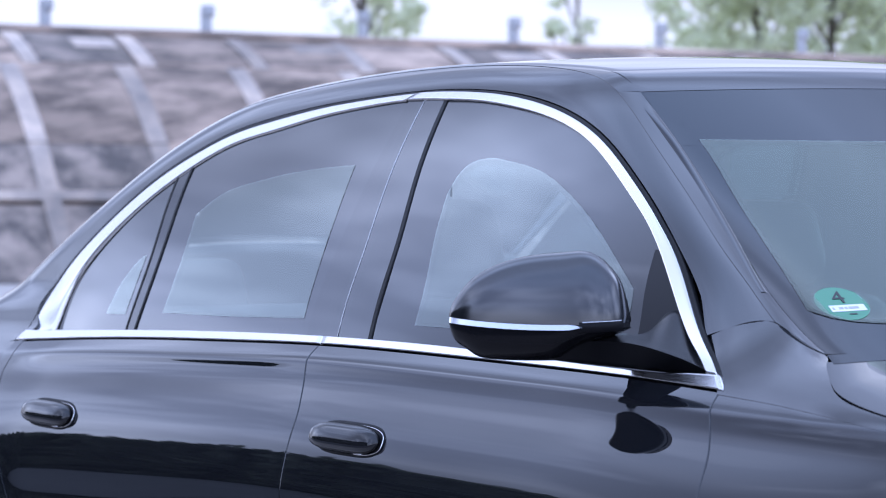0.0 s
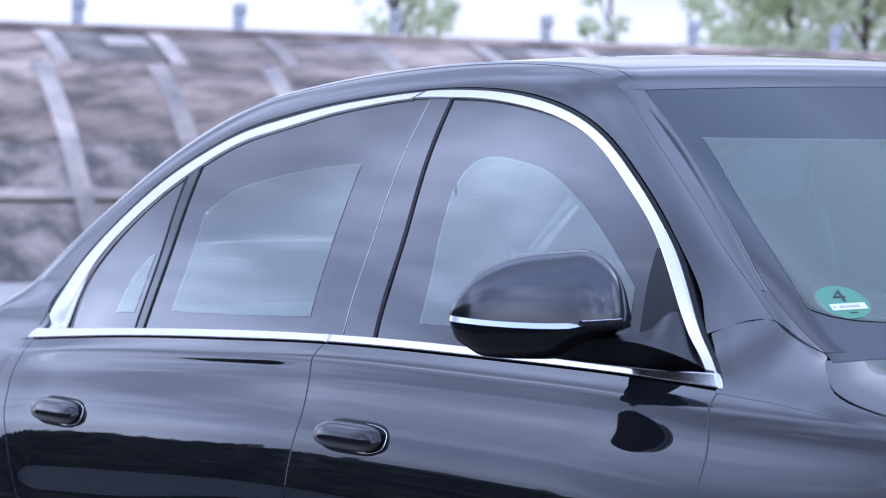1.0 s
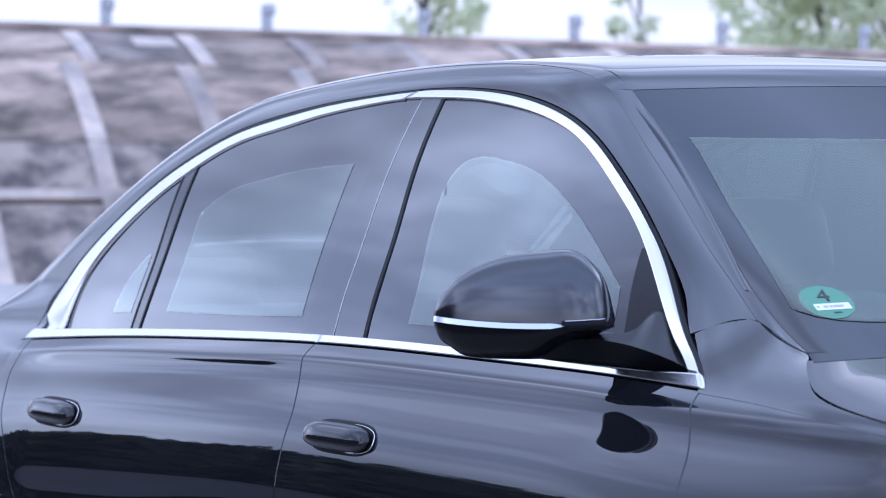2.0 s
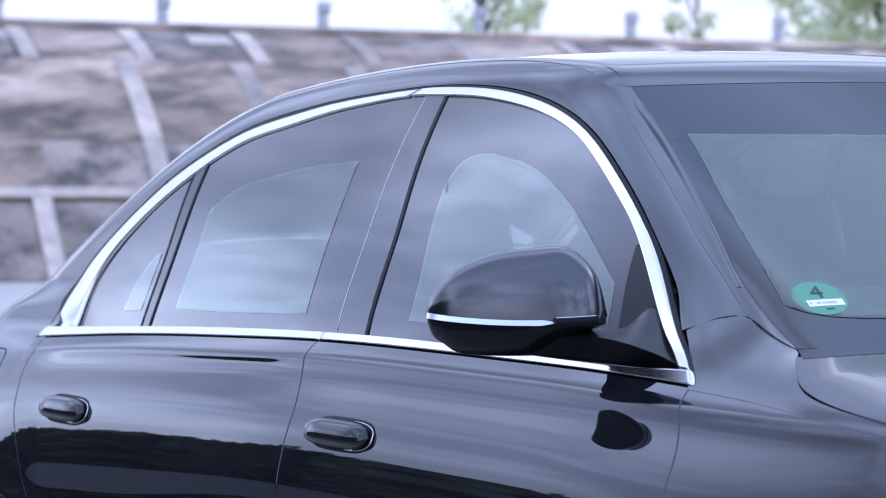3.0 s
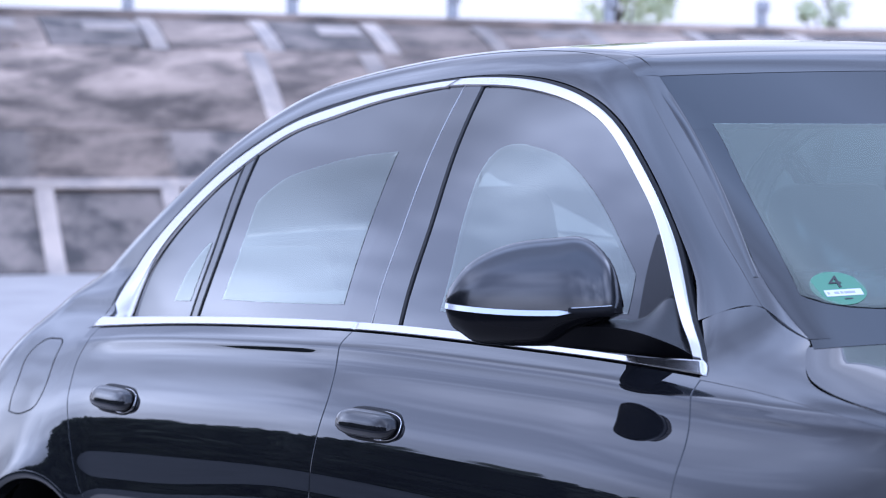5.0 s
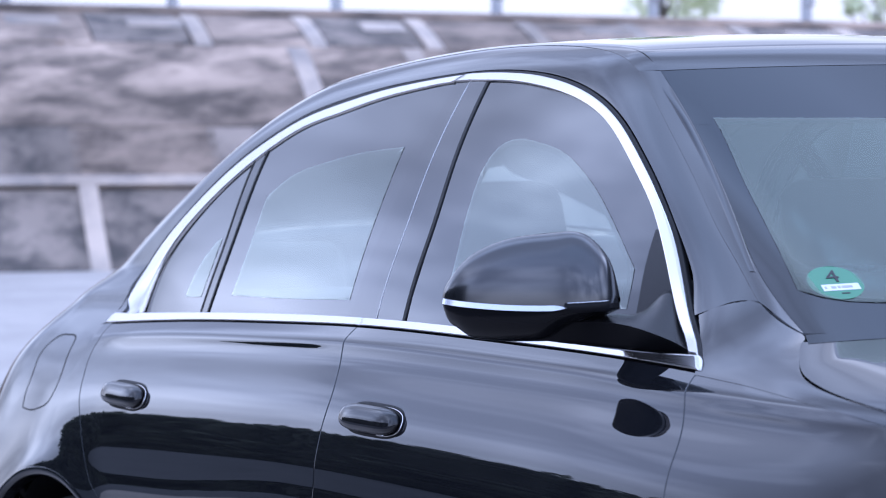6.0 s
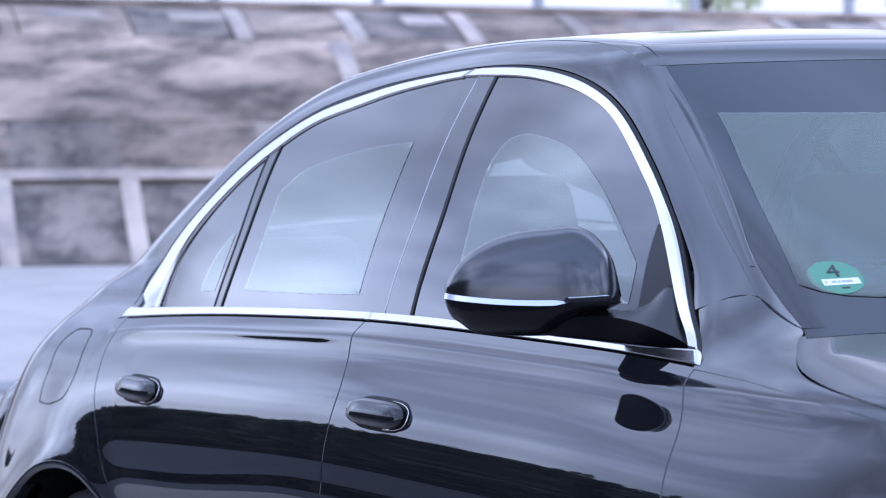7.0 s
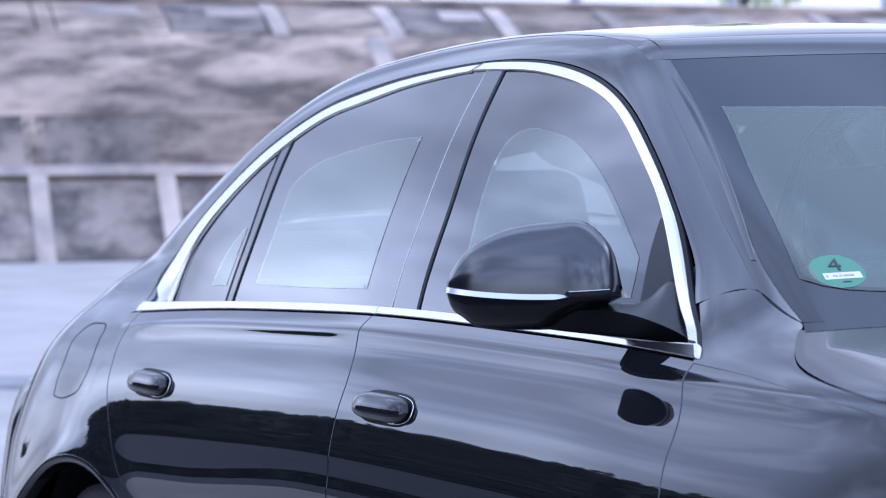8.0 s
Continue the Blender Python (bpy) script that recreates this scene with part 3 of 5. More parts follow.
def across(edge, bows, nu, nv, lo=0.0, hi=1.0):
    """A grid from an edge on one flank to its twin on the other; bows: how far its two ends are drawn forward in the middle."""
    e = edge(np.linspace(lo, hi, nu))
    w = np.linspace(-1, 1, nv)
    g = np.repeat(e[:, None, :], nv, 1)
    g[..., 1] = e[:, None, 1] * -w[None, :] * -1
    f = np.linspace(0, 1, nu)[:, None]
    g[..., 0] += (bows[0] * (1 - f) + bows[1] * f) * (1 - w[None, :] ** 2)
    g[..., 2] = top(g[..., 0], g[..., 1])
    return g


roof = part("roof", mesh_of(*panel(across(ROOF_EDGE, (0.10, 0.03), 60, 60), lip=0.0012)), PAINT, car)
windscreen = part("windscreen", mesh_of(*panel(across(SCREEN, (0.10, 0.21), 50, 60), off=-0.001, depth=0.004, lip=0.002)), SCREEN_GLASS, car, "clear green-tinted windscreen")
BACK = Path([(-2.475, -0.50, 1.33), (-2.7, -0.535, 1.22), (-2.93, -0.56, 1.10)])
rear_window = part("rear_window", mesh_of(*panel(across(BACK, (0.0, -0.1), 24, 40), off=-0.001, depth=0.004)), SIDE_GLASS, car)
BOOT = Path([(-2.96, -0.585, 1.08), (-3.1, -0.585, 0.99), (-3.4, -0.51, 0.90), (-3.6, -0.41, 0.83), (-3.78, -0.29, 0.75)])
boot = part("boot_lid", mesh_of(*panel(across(BOOT, (-0.1, 0.0), 40, 40))), PAINT, car)
class HoodEdge:
    """The hood's side edge, a hand's breadth of millimetres inside the fender's."""
    def __call__(self, u):
        v = 2.9 / 9 + np.asarray(u) * (1 - 2.9 / 9)
        p = np.stack([Spl(idx, [q[c] for q in HOOD_B])(v) for c in range(3)], -1)
        return p + np.stack([0.0005 * (1 - sstep(0, 0.3, u)), np.full_like(u, -0.0005), 0 * u], -1)


hood_data = panel(across(HoodEdge(), (0.21, 0.0), 80, 60), lip=0.0008)
hood_n = np.array(hood_data[2])
hood_n[:80 * 60].reshape(80, 60, 3)[:22] = hood_n[:80 * 60].reshape(80, 60, 3)[22:23].copy()  # its rear edge lies flat
hood = part("hood", mesh_of(hood_data[0], hood_data[1], hood_n), PAINT, car)
# dark cowl between the windscreen's foot and the hood
cw = np.linspace(-1, 1, 61)
c_back, c_front = SCREEN(np.array([1.0])), HoodEdge()(np.array([0.0]))
rows = [np.stack([e[0, 0] + dx + 0.21 * (1 - cw ** 2), e[0, 1] * -cw, 0 * cw], -1) for e, dx in ((c_back, -0.012), (c_front, 0.012))]
cg = lerp_grid(rows[0], rows[1], 8)
cg[..., 2] = top(cg[..., 0], cg[..., 1])
part("cowl", mesh_of(*panel(cg, off=-0.007, depth=0.003, lip=0.0005)), SHELL, car, "dark plastic cowl below the windscreen")
e1 = SEAM(np.linspace(0, SEAM.at(5), 60))
e2 = SCREEN(np.linspace(1, 0, 60))
ridge = np.stack([np.interp(np.linspace(0, SEAM.at(5), 60), np.linspace(0, 1, 160), rail_data[3][1][:160, k]) for k in range(3)], -1)
pillar = both("pillar_moulding", calm(panel(lerp_grid(e1 + (0.0, -0.0008, 0), e2 + (0.0, 0.001, 0), 10), off=0.0011, lip=0.0008), 60, 10, first=ridge, fade=(-2.0, -1.9))[:3], PAINT, car)
# rounded black bead that frames the windscreen's side
run = np.gradient(e2, axis=0)
run /= np.linalg.norm(run, axis=1)[:, None]
into = e1 - e2 + 1e-6
into -= run * (into * run).sum(1)[:, None]
into /= np.linalg.norm(into, axis=1)[:, None]
outw = np.cross(run, into)
outw *= np.sign(outw[:, 2:3])
turn = np.linspace(0, math.pi, 11)
size = sstep(0.0, 0.45, np.linspace(0, 1, 60)) * (1 - sstep(0.80, 1.0, np.linspace(0, 1, 60)))
mid = e2 + into * 0.0075
bead = mid[:, None, :] - into[:, None, :] * 0.0078 * np.cos(turn)[None, :, None] + outw[:, None, :] * ((0.0002 + 0.0042 * size)[:, None] * np.sin(turn)[None, :] + 0.0008)[..., None]
both("screen_bead", strip_mesh(bead[14:-2], (0.5, -0.3, 0.8)), PAINT, car, "rounded black bead beside the windscreen")
# the pillar's foot, closed where it meets the fender
w = np.linspace(0, 1, 20)[:, None]
pf_a = e1[0] * (1 - w) + e2[0] * w + (-0.012, 0.0, 0.009)
pf_b = np.stack([Spl(idx, [p[c] for p in HOOD_B])(np.linspace(1.0, 2.0, 20) / 9) for c in range(3)], -1) + (0.001, -0.002, -0.001)
both("pillar_foot", panel(lerp_grid(pf_a, pf_b, 8), off=-0.0012, lip=0.0002), PAINT, car)
e3 = SEAM(np.linspace(SEAM.at(5), SEAM.at(10), 60))
e4 = ROOF_EDGE(np.linspace(0, 1, 60))
both("roof_moulding", panel(lerp_grid(e3 + (0, -0.0008, 0), e4 + (0, 0.0012, 0), 5), off=0.0008, lip=0.0006), PAINT, car)

# window surrounds: flat bright mouldings with rounded edges
def ribbon(pa, pb, m=9, proud=0.005, base=-0.006, edge=0.12):
    """A flat moulding between two lines in space, its edges turned in."""
    w = np.concatenate([[0, 0.02, edge * 0.5, edge], np.linspace(edge, 1 - edge, m)[1:-1], [1 - edge, 1 - edge * 0.5, 0.98, 1]])
    p = pa[:, None, :] * (1 - w[None, :, None]) + pb[:, None, :] * w[None, :, None]
    du, dv = np.gradient(p, axis=0), pb - pa
    n = np.cross(du[:, 0, :], dv)
    n /= np.maximum(np.linalg.norm(n, axis=-1), 1e-9)[:, None]
    n *= np.sign(-n[:, 1])[:, None]
    s = np.clip(np.minimum(w, 1 - w) / edge, 0, 1)
    lift = base + (proud - base) * np.sqrt(1 - (1 - s) ** 2)
    q = p + n[:, None, :] * lift[None, :, None]
    first, last = p[:1] + n[:1, None, :] * base, p[-1:] + n[-1:, None, :] * base
    return strip_mesh(np.concatenate([first, q, last]), (0, -1, 0.3))


nf = 110
foot_o = on_side([(-0.5115, 0.9670), (-0.5560, 0.9920), (-0.6007, 1.0198), (-0.6250, 1.0370)])
foot_i = on_side([(-0.5520, 0.9700), (-0.6030, 0.9965), (-0.6380, 1.0165), (-0.6607, 1.0316)])
top_o = settle(on_side(TRIM_OUT(np.linspace(TRIM_OUT.at(5), SPLIT_O - 0.002, 16))))[0]
top_i = on_glass(on_side(TRIM_IN(np.linspace(TRIM_IN.at(5), SPLIT_I - 0.002, 16))))[0]
so, si = Path(np.vstack([foot_o, top_o]))(np.linspace(0, 1, nf)), Path(np.vstack([foot_i, top_i]))(np.linspace(0, 1, nf))
both("trim_seal", ribbon(so, so * 0.7 + si * 0.3, proud=0.001), RUBBER, front_door)
both("window_trim", ribbon(so * 0.77 + si * 0.23, si), CHROME, front_door, "bright chrome window surround")
so = settle(on_side(np.vstack([TRIM_OUT(np.linspace(SPLIT_O + 0.002, TRIM_OUT.at(21), nf - 12)), Path([TRIM_OUT(TRIM_OUT.at(21)), (-2.672, 1.1040), (-2.696, 1.0680), (-2.698, 1.0300), (-2.692, 0.9720)])(np.linspace(0, 1, 13))[1:]])))[0]
si = on_glass(on_side(np.vstack([TRIM_IN(np.linspace(SPLIT_I + 0.002, TRIM_IN.at(21), nf - 12)), Path([TRIM_IN(TRIM_IN.at(21)), (-2.572, 1.1140), (-2.594, 1.0800), (-2.608, 1.0350), (-2.616, 0.9780)])(np.linspace(0, 1, 13))[1:]])))[0]
si[:, 1] -= 0.004 * sstep(0.72, 1.0, np.linspace(0, 1, len(si)))
both("trim_seal", ribbon(so, so * 0.7 + si * 0.3, proud=0.001), RUBBER, rear_door)
inset = (0.24 - 0.10 * sstep(0.45, 0.85, np.linspace(0, 1, len(so))))[:, None]
both("window_trim", ribbon(so * (1 - inset) + si * inset, si, proud=0.003, base=-0.004), CHROME, rear_door, "bright chrome window surround")


def belt(x0, x1, n, lean=30):
    """The belt moulding: it leans back from the door's upper edge."""
    x = np.linspace(x0, x1, n)
    lo = BELT_LOW(x)
    hi = lo + (np.maximum(BELT_TOP(x), lo + 0.003) + 0.004 * sstep(-0.66, -0.56, x) - lo) * (0.15 + 0.85 * sstep(-2.70, -2.665, x))
    y = side(x, lo) - 0.004
    pa = np.stack([x, -y, lo], -1)
    pb = np.stack([x - 0.026 * sstep(-0.56, x1, x) * (x1 > -1), -y + (hi - lo) * math.tan(radians(lean)), hi], -1)
    return ribbon(pa, pb, proud=0.004, base=-0.012, edge=0.09)


both("belt_trim", belt(-1.55, -0.490, 90), CHROME, front_door, "bright chrome belt moulding")
both("belt_trim", belt(-2.69, -1.555, 90), CHROME, rear_door, "bright chrome belt moulding")


def belt_run(x0, x1, n):
    x = np.linspace(x0, x1, n)
    return np.stack([x, BELT_LOW(x)], -1), np.stack([x, np.maximum(BELT_TOP(x), BELT_LOW(x) + 0.002)], -1)


both("belt_seal", mould(*[p + np.array(o) for p, o in zip(belt_run(-2.66, -0.51, 90), ((0, -0.006), (0, -0.016)))], 90, 3, -0.008, -0.012), RUBBER, car)
# dark seals outside and inside the bright trim
for name, path, w0, w1, lift, inn in (("door_seal", TRIM_OUT, 0.012, -0.004, -0.006, False), ("window_seal", TRIM_IN, -0.001, 0.0095, 0.0012, True)):
    p = path(np.linspace(path.at(6), path.at(21), 180) if inn else np.linspace(0.045, path.at(22), 200))
    if inn:
        p = np.vstack([p, Path([p[-1], (-2.572, 1.1140), (-2.594, 1.0800), (-2.608, 1.0350), (-2.615, 0.9950)])(np.linspace(0, 1, 21))[1:]])
    t = np.gradient(p, axis=0)
    t /= np.linalg.norm(t, axis=1)[:, None]
    nrm = np.stack([t[:, 1], -t[:, 0]], -1)
    pa, pb = p + nrm * w0, p + nrm * w1
    if inn:
        g, gn = on_glass(on_side(lerp_grid(pa, pb, 5)))
        data = strip_mesh(g + gn * (lift + np.array((-0.005, 0, 0, 0, -0.005)))[None, :, None], (0, -1, 0.3))
    else:
        data = mould(pa, pb, 200, 5, lift, lift - 0.005)
    both(name, data, RUBBER, car)


# side glass and the dark pillars between
def glass_top(x):
    s = np.linspace(0.02, 0.99, 600)
    p = TRIM_IN(s)
    return np.interp(-np.asarray(x), -p[:, 0], p[:, 1]) + 0.004


def sheet(x0, x1, nu, nv, off):
    x = np.linspace(x0, x1, nu)
    lo, hi = np.stack([x, BELT_TOP(x) - 0.012], -1), np.stack([x, np.maximum(glass_top(x), BELT_TOP(x) - 0.004)], -1)
    return panel(on_side(lerp_grid(lo, hi, nv)), off=off, depth=0.002, lip=0.0006, onto=on_glass)


both("door_window", sheet(-1.50, -0.60, 50, 24, -0.003), SIDE_GLASS, front_door, "tinted side window")
both("door_window", sheet(-2.30, -1.60, 40, 24, -0.003), SIDE_GLASS, rear_door, "tinted side window")
both("quarter_window", sheet(-2.635, -2.31, 24, 14, -0.003), SIDE_GLASS, rear_door, "small tinted quarter window")


def upright(left, right, z0, z1, nu, nv, off, depth=0.012, lip=0.002):
    return panel(region(zline(left), zline(right), const(z0), const(z1), nu, nv), off=off, depth=depth, lip=lip, onto=on_glass)


B_MID = [(-1.554, 0.995), (-1.558, 1.0696), (-1.558, 1.1298), (-1.580, 1.2623), (-1.602, 1.3999)]
shift = lambda pts, dx: [(p[0] + dx, p[1]) for p in pts]
B_BACK = [(-1.657, 0.995), (-1.655, 1.0696), (-1.649, 1.1399), (-1.646, 1.2633), (-1.653, 1.3999)]
B_FRONT = [(-1.452, 0.995), (-1.458, 1.0696), (-1.462, 1.1449), (-1.499, 1.2753), (-1.533, 1.3999)]
both("pillar_cover", upright(B_BACK, shift(B_MID, -0.003), 0.995, 1.398, 10, 40, -0.0005, lip=0.001), PILLAR, rear_door, "gloss black pillar cover")
both("pillar_cover", upright(shift(B_MID, 0.003), shift(B_FRONT, -0.008), 0.995, 1.396, 10, 40, 0.0005, lip=0.001), PILLAR, front_door, "gloss black pillar cover")
both("window_channel", upright(shift(B_FRONT, -0.0075), shift(B_FRONT, 0.001), 0.995, 1.392, 4, 40, 0.0004), RUBBER, front_door)
both("pillar_strip", upright(shift(B_MID, -0.0011), shift(B_MID, 0.0001), 0.998, 1.396, 3, 40, 0.0006, lip=0.0002), SATIN, rear_door)
Q_BACK = [(-2.320, 0.990), (-2.314, 1.0596), (-2.315, 1.1248), (-2.353, 1.2733), (-2.357, 1.3003)]
Q_FRONT = [(-2.280, 0.990), (-2.273, 1.0596), (-2.275, 1.1398), (-2.308, 1.2903), (-2.311, 1.3103)]
both("window_divider", upright(shift(Q_BACK, 0.006), shift(Q_FRONT, -0.006), 0.993, 1.304, 6, 40, -0.0005), GLOSS, rear_door, "black quarter window divider")
both("divider_seal", upright(Q_BACK, shift(Q_BACK, 0.0055), 0.993, 1.298, 3, 40, 0.0006, lip=0.0006), RUBBER, rear_door)
both("divider_seal", upright(shift(Q_FRONT, -0.0055), Q_FRONT, 0.993, 1.304, 3, 40, 0.0006, lip=0.0006), RUBBER, rear_door)


# black printed border on the inner face of the side glass, round a clear opening
def printed(outer, inner, n=40):
    """outer, inner: matching sides of two closed outlines, each a list of (x, z)."""
    o = np.vstack([Path(s)(np.linspace(0, 1, n)) for s in outer])
    i = np.vstack([Path(s)(np.linspace(0, 1, n)) for s in inner])
    o, i = np.vstack([o, o[:1]]), np.vstack([i, i[:1]])
    p, nn = on_glass(on_side(lerp_grid(o, i + 0.1 * (i - o), 7)), -0.0016)
    nu, nv = p.shape[:2]
    return p.reshape(-1, 3), grid_faces(nu, nv, np.dot(np.cross(p[1, 0] - p[0, 0], p[0, 1] - p[0, 0]), nn[0, 0]) < 0), nn.reshape(-1, 3)


def trim_part(x0, x1, n=14, dz=0.002):
    x = np.linspace(x0, x1, n)
    return [(v, float(glass_top(v)) + dz) for v in x]


def belt_part(x0, x1, n=6):
    return [(v, float(BELT_TOP(v)) - 0.010) for v in np.linspace(x0, x1, n)]


def film(inner, n=40):
    """The coated middle of a pane, inside its border."""
    i = np.vstack([Path(s)(np.linspace(0, 1, n)) for s in inner])
    mid = np.repeat(i.mean(axis=0)[None, :], len(i), 0)
    p, nn = on_glass(on_side(lerp_grid(i, mid, 12)), -0.0010)
    nu, nv = p.shape[:2]
    return p.reshape(-1, 3), grid_faces(nu, nv, np.dot(np.cross(p[1, 0] - p[0, 0], p[0, 1] - p[0, 0]), nn[0, 0]) < 0), nn.reshape(-1, 3)


F_IN = [[(-1.337, 1.024), (-1.342, 1.083), (-1.365, 1.163), (-1.383, 1.236)], [(-1.383, 1.236), (-1.371, 1.274), (-1.329, 1.290), (-1.250, 1.285), (-1.155, 1.268), (-1.074, 1.240), (-0.974, 1.192), (-0.900, 1.147), (-0.814, 1.088)],
        [(-0.814, 1.088), (-0.806, 1.055), (-0.803, 1.030)], [(-0.803, 1.030), (-1.07, 1.020), (-1.337, 1.024)]]
F_OUT = [[belt_part(-1.452, -1.452, 1)[0], (-1.46, 1.15), (-1.50, 1.28), (-1.535, 1.392)], trim_part(-1.535, -0.70), [(-0.70, float(glass_top(-0.70)) + 0.002), (-0.62, 1.0), (-0.605, 0.968)], belt_part(-0.605, -1.452)]
both("glass_border", printed(F_OUT, F_IN), FRIT, front_door)
both("glass_film", film(F_IN), SIDE_FILM, front_door, "pale blue-green reflecting film")
R_IN = [[(-2.192, 1.029), (-2.188, 1.112), (-2.200, 1.185), (-2.206, 1.207)], [(-2.206, 1.207), (-2.153, 1.239), (-2.040, 1.264), (-1.924, 1.278), (-1.714, 1.288)], [(-1.714, 1.288), (-1.697, 1.200), (-1.686, 1.110), (-1.680, 1.029)],
        [(-1.680, 1.029), (-1.93, 1.027), (-2.192, 1.029)]]
R_OUT = [[belt_part(-2.285, -2.285, 1)[0], (-2.275, 1.1), (-2.29, 1.2), (-2.31, 1.28)], trim_part(-2.31, -1.652), [(-1.652, 1.395), (-1.646, 1.263), (-1.649, 1.14), (-1.657, 0.992)], belt_part(-1.657, -2.285)]
both("glass_border", printed(R_OUT, R_IN), FRIT, rear_door)
both("glass_film", film(R_IN), SIDE_FILM, rear_door, "pale blue-green reflecting film")
Q_IN = [[(-2.419, 1.023), (-2.395, 1.084), (-2.352, 1.128)], [(-2.352, 1.128), (-2.346, 1.13), (-2.335, 1.132)], [(-2.335, 1.132), (-2.335, 1.08), (-2.340, 1.024)], [(-2.340, 1.024), (-2.38, 1.023), (-2.419, 1.023)]]
Q_OUT = [[belt_part(-2.635, -2.635, 1)[0], (-2.615, 1.05), (-2.56, 1.135), (-2.46, 1.215), (-2.36, 1.274)], [(-2.36, 1.274), (-2.34, 1.284), (-2.32, 1.292)], [(-2.32, 1.292), (-2.30, 1.12), (-2.305, 0.990)], belt_part(-2.305, -2.635)]
both("glass_border", printed(Q_OUT, Q_IN), FRIT, rear_door)
both("glass_film", film(Q_IN), SIDE_FILM, rear_door, "pale blue-green reflecting film")


# pale linings inside the pillars and along the roof's sides
both("pillar_lining", upright(shift(B_BACK, -0.02), shift(B_FRONT, 0.01), 0.98, 1.39, 8, 20, -0.03), CLOTH, car)
both("rail_lining", panel(lerp_grid(a + (0, 0.03, -0.012), SEAM(np.linspace(0, 1, 160)) + (0, 0.03, 0), 12), off=-0.028, depth=0.004, lip=0.001), CLOTH, car)


# rest of the car: wheels, underbody, ends
def lathe(profile, n, axis="Y"):
    """A ring of (radius, offset) points turned about the Y axis."""
    verts, faces = [], []
    m = len(profile)
    for i in range(n):
        t = 2 * math.pi * i / n
        verts += [(r * math.cos(t), o, r * math.sin(t)) for r, o in profile]
    for i in range(n):
        for j in range(m - 1):
            a, b = i * m + j, ((i + 1) % n) * m + j
            faces.append((a, b, b + 1, a + 1))
    return mesh_of(verts, faces)


tyre_me = lathe([(0.24, -0.10), (0.29, -0.115), (0.311, -0.10), (0.319, -0.06), (0.320, 0.0), (0.319, 0.06), (0.311, 0.10), (0.29, 0.115), (0.24, 0.10)], 48)
rim_me = lathe([(0.245, -0.09), (0.235, -0.095), (0.225, -0.06), (0.22, 0.09)], 48)
tyre_me.materials.append(TYRE)
rim_me.materials.append(ALLOY)
spoke_bm = box(0.20, 0.03, 0.05, 0.008, (0.125, -0.06, 0))
spoke_me = bm_mesh(spoke_bm)
spoke_me.materials.append(ALLOY)
for x in AXLES:
    for s in (-1, 1):
        wheel = part("wheel", lathe([(0.0, -0.07), (0.05, -0.075), (0.06, -0.05), (0.06, 0.05)], 24), ALLOY, car)
        wheel.matrix_basis = pose(x, s * 0.775, 0.320, 0, 0, 0 if s < 0 else 180)
        part("tyre", tyre_me, TYRE, wheel)
        part("rim", rim_me, ALLOY, wheel)
        for i in range(5):
            part("spoke", spoke_me, ALLOY, wheel).matrix_basis = pose(0, 0, 0, 0, 72 * i, 0)
        # wheel housing
        liner = part("wheel_liner", lathe([(0.345, 0.13), (0.345, -0.23)], 40), RUBBER, car)
        liner.matrix_basis = pose(x, s * 0.66, ARCH_Z, 0, 0, 0 if s < 0 else 180)


def arch_lip(x0):
    """A rolled edge round the wheel opening."""
    t = np.radians(np.linspace(-8, 188, 90))
    prof = [(ARCH_R + d, o) for d, o in ((0.006, 0.0005), (0.003, 0.0018), (-0.003, 0.002), (-0.009, 0.0), (-0.012, -0.006), (-0.012, -0.030))]
    g = np.zeros((len(t), len(prof), 3))
    for k, (r, o) in enumerate(prof):
        g[:, k, 0], g[:, k, 2] = x0 + r * np.cos(t), ARCH_Z + r * np.sin(t)
        edge = (x0 + (ARCH_R + 0.006) * np.cos(t), ARCH_Z + (ARCH_R + 0.006) * np.sin(t))
        g[:, k, 1] = -(side(*edge) + flare(*edge) + o)
    return strip_mesh(g, (0, -1, 0))


for x, panels in ((AXLES[0], quarter), (AXLES[1], fender)):
    both("arch_lip", arch_lip(x), PAINT, panels)
part("underbody", bm_mesh(box(3.4, 1.25, 0.16, 0.04, (-1.35, 0, 0.27))), SHELL, car)
for x0, x1 in ((-2.45, -0.28),):
    for s in (-1, 1):
        part("sill", bm_mesh(box(x1 - x0, 0.10, 0.10, 0.03, ((x0 + x1) / 2, s * 0.82, 0.235))), GLOSS, car)


def end_cap(x, sign):
    """Bumper face that closes an end of the car."""
    zs = np.linspace(0.24, 0.74, 18)
    hw = np.array([max(side(x, z), 0.2) for z in zs])
    t = np.linspace(-1, 1, 40)
    verts = [(x + sign * 0.12 * (1 - tt * tt) * math.sin(math.pi * (0.15 + 0.7 * i / 17)), tt * w, z) for i, (w, z) in enumerate(zip(hw, zs)) for tt in t]
    f = grid_faces(18, 40, sign > 0)
    return mesh_of(verts, f)


part("front_bumper", end_cap(0.86, 1), PAINT, car)
part("rear_bumper", end_cap(-3.78, -1), PAINT, car)
for s in (-1, 1):
    part("tail_lamp", bm_mesh(box(0.05, 0.22, 0.10, 0.02, (-3.80, s * 0.26, 0.66))), LAMP, car)
    part("headlamp", bm_mesh(box(0.06, 0.24, 0.11, 0.025, (0.90, s * 0.36, 0.60))), CLEAR, car)

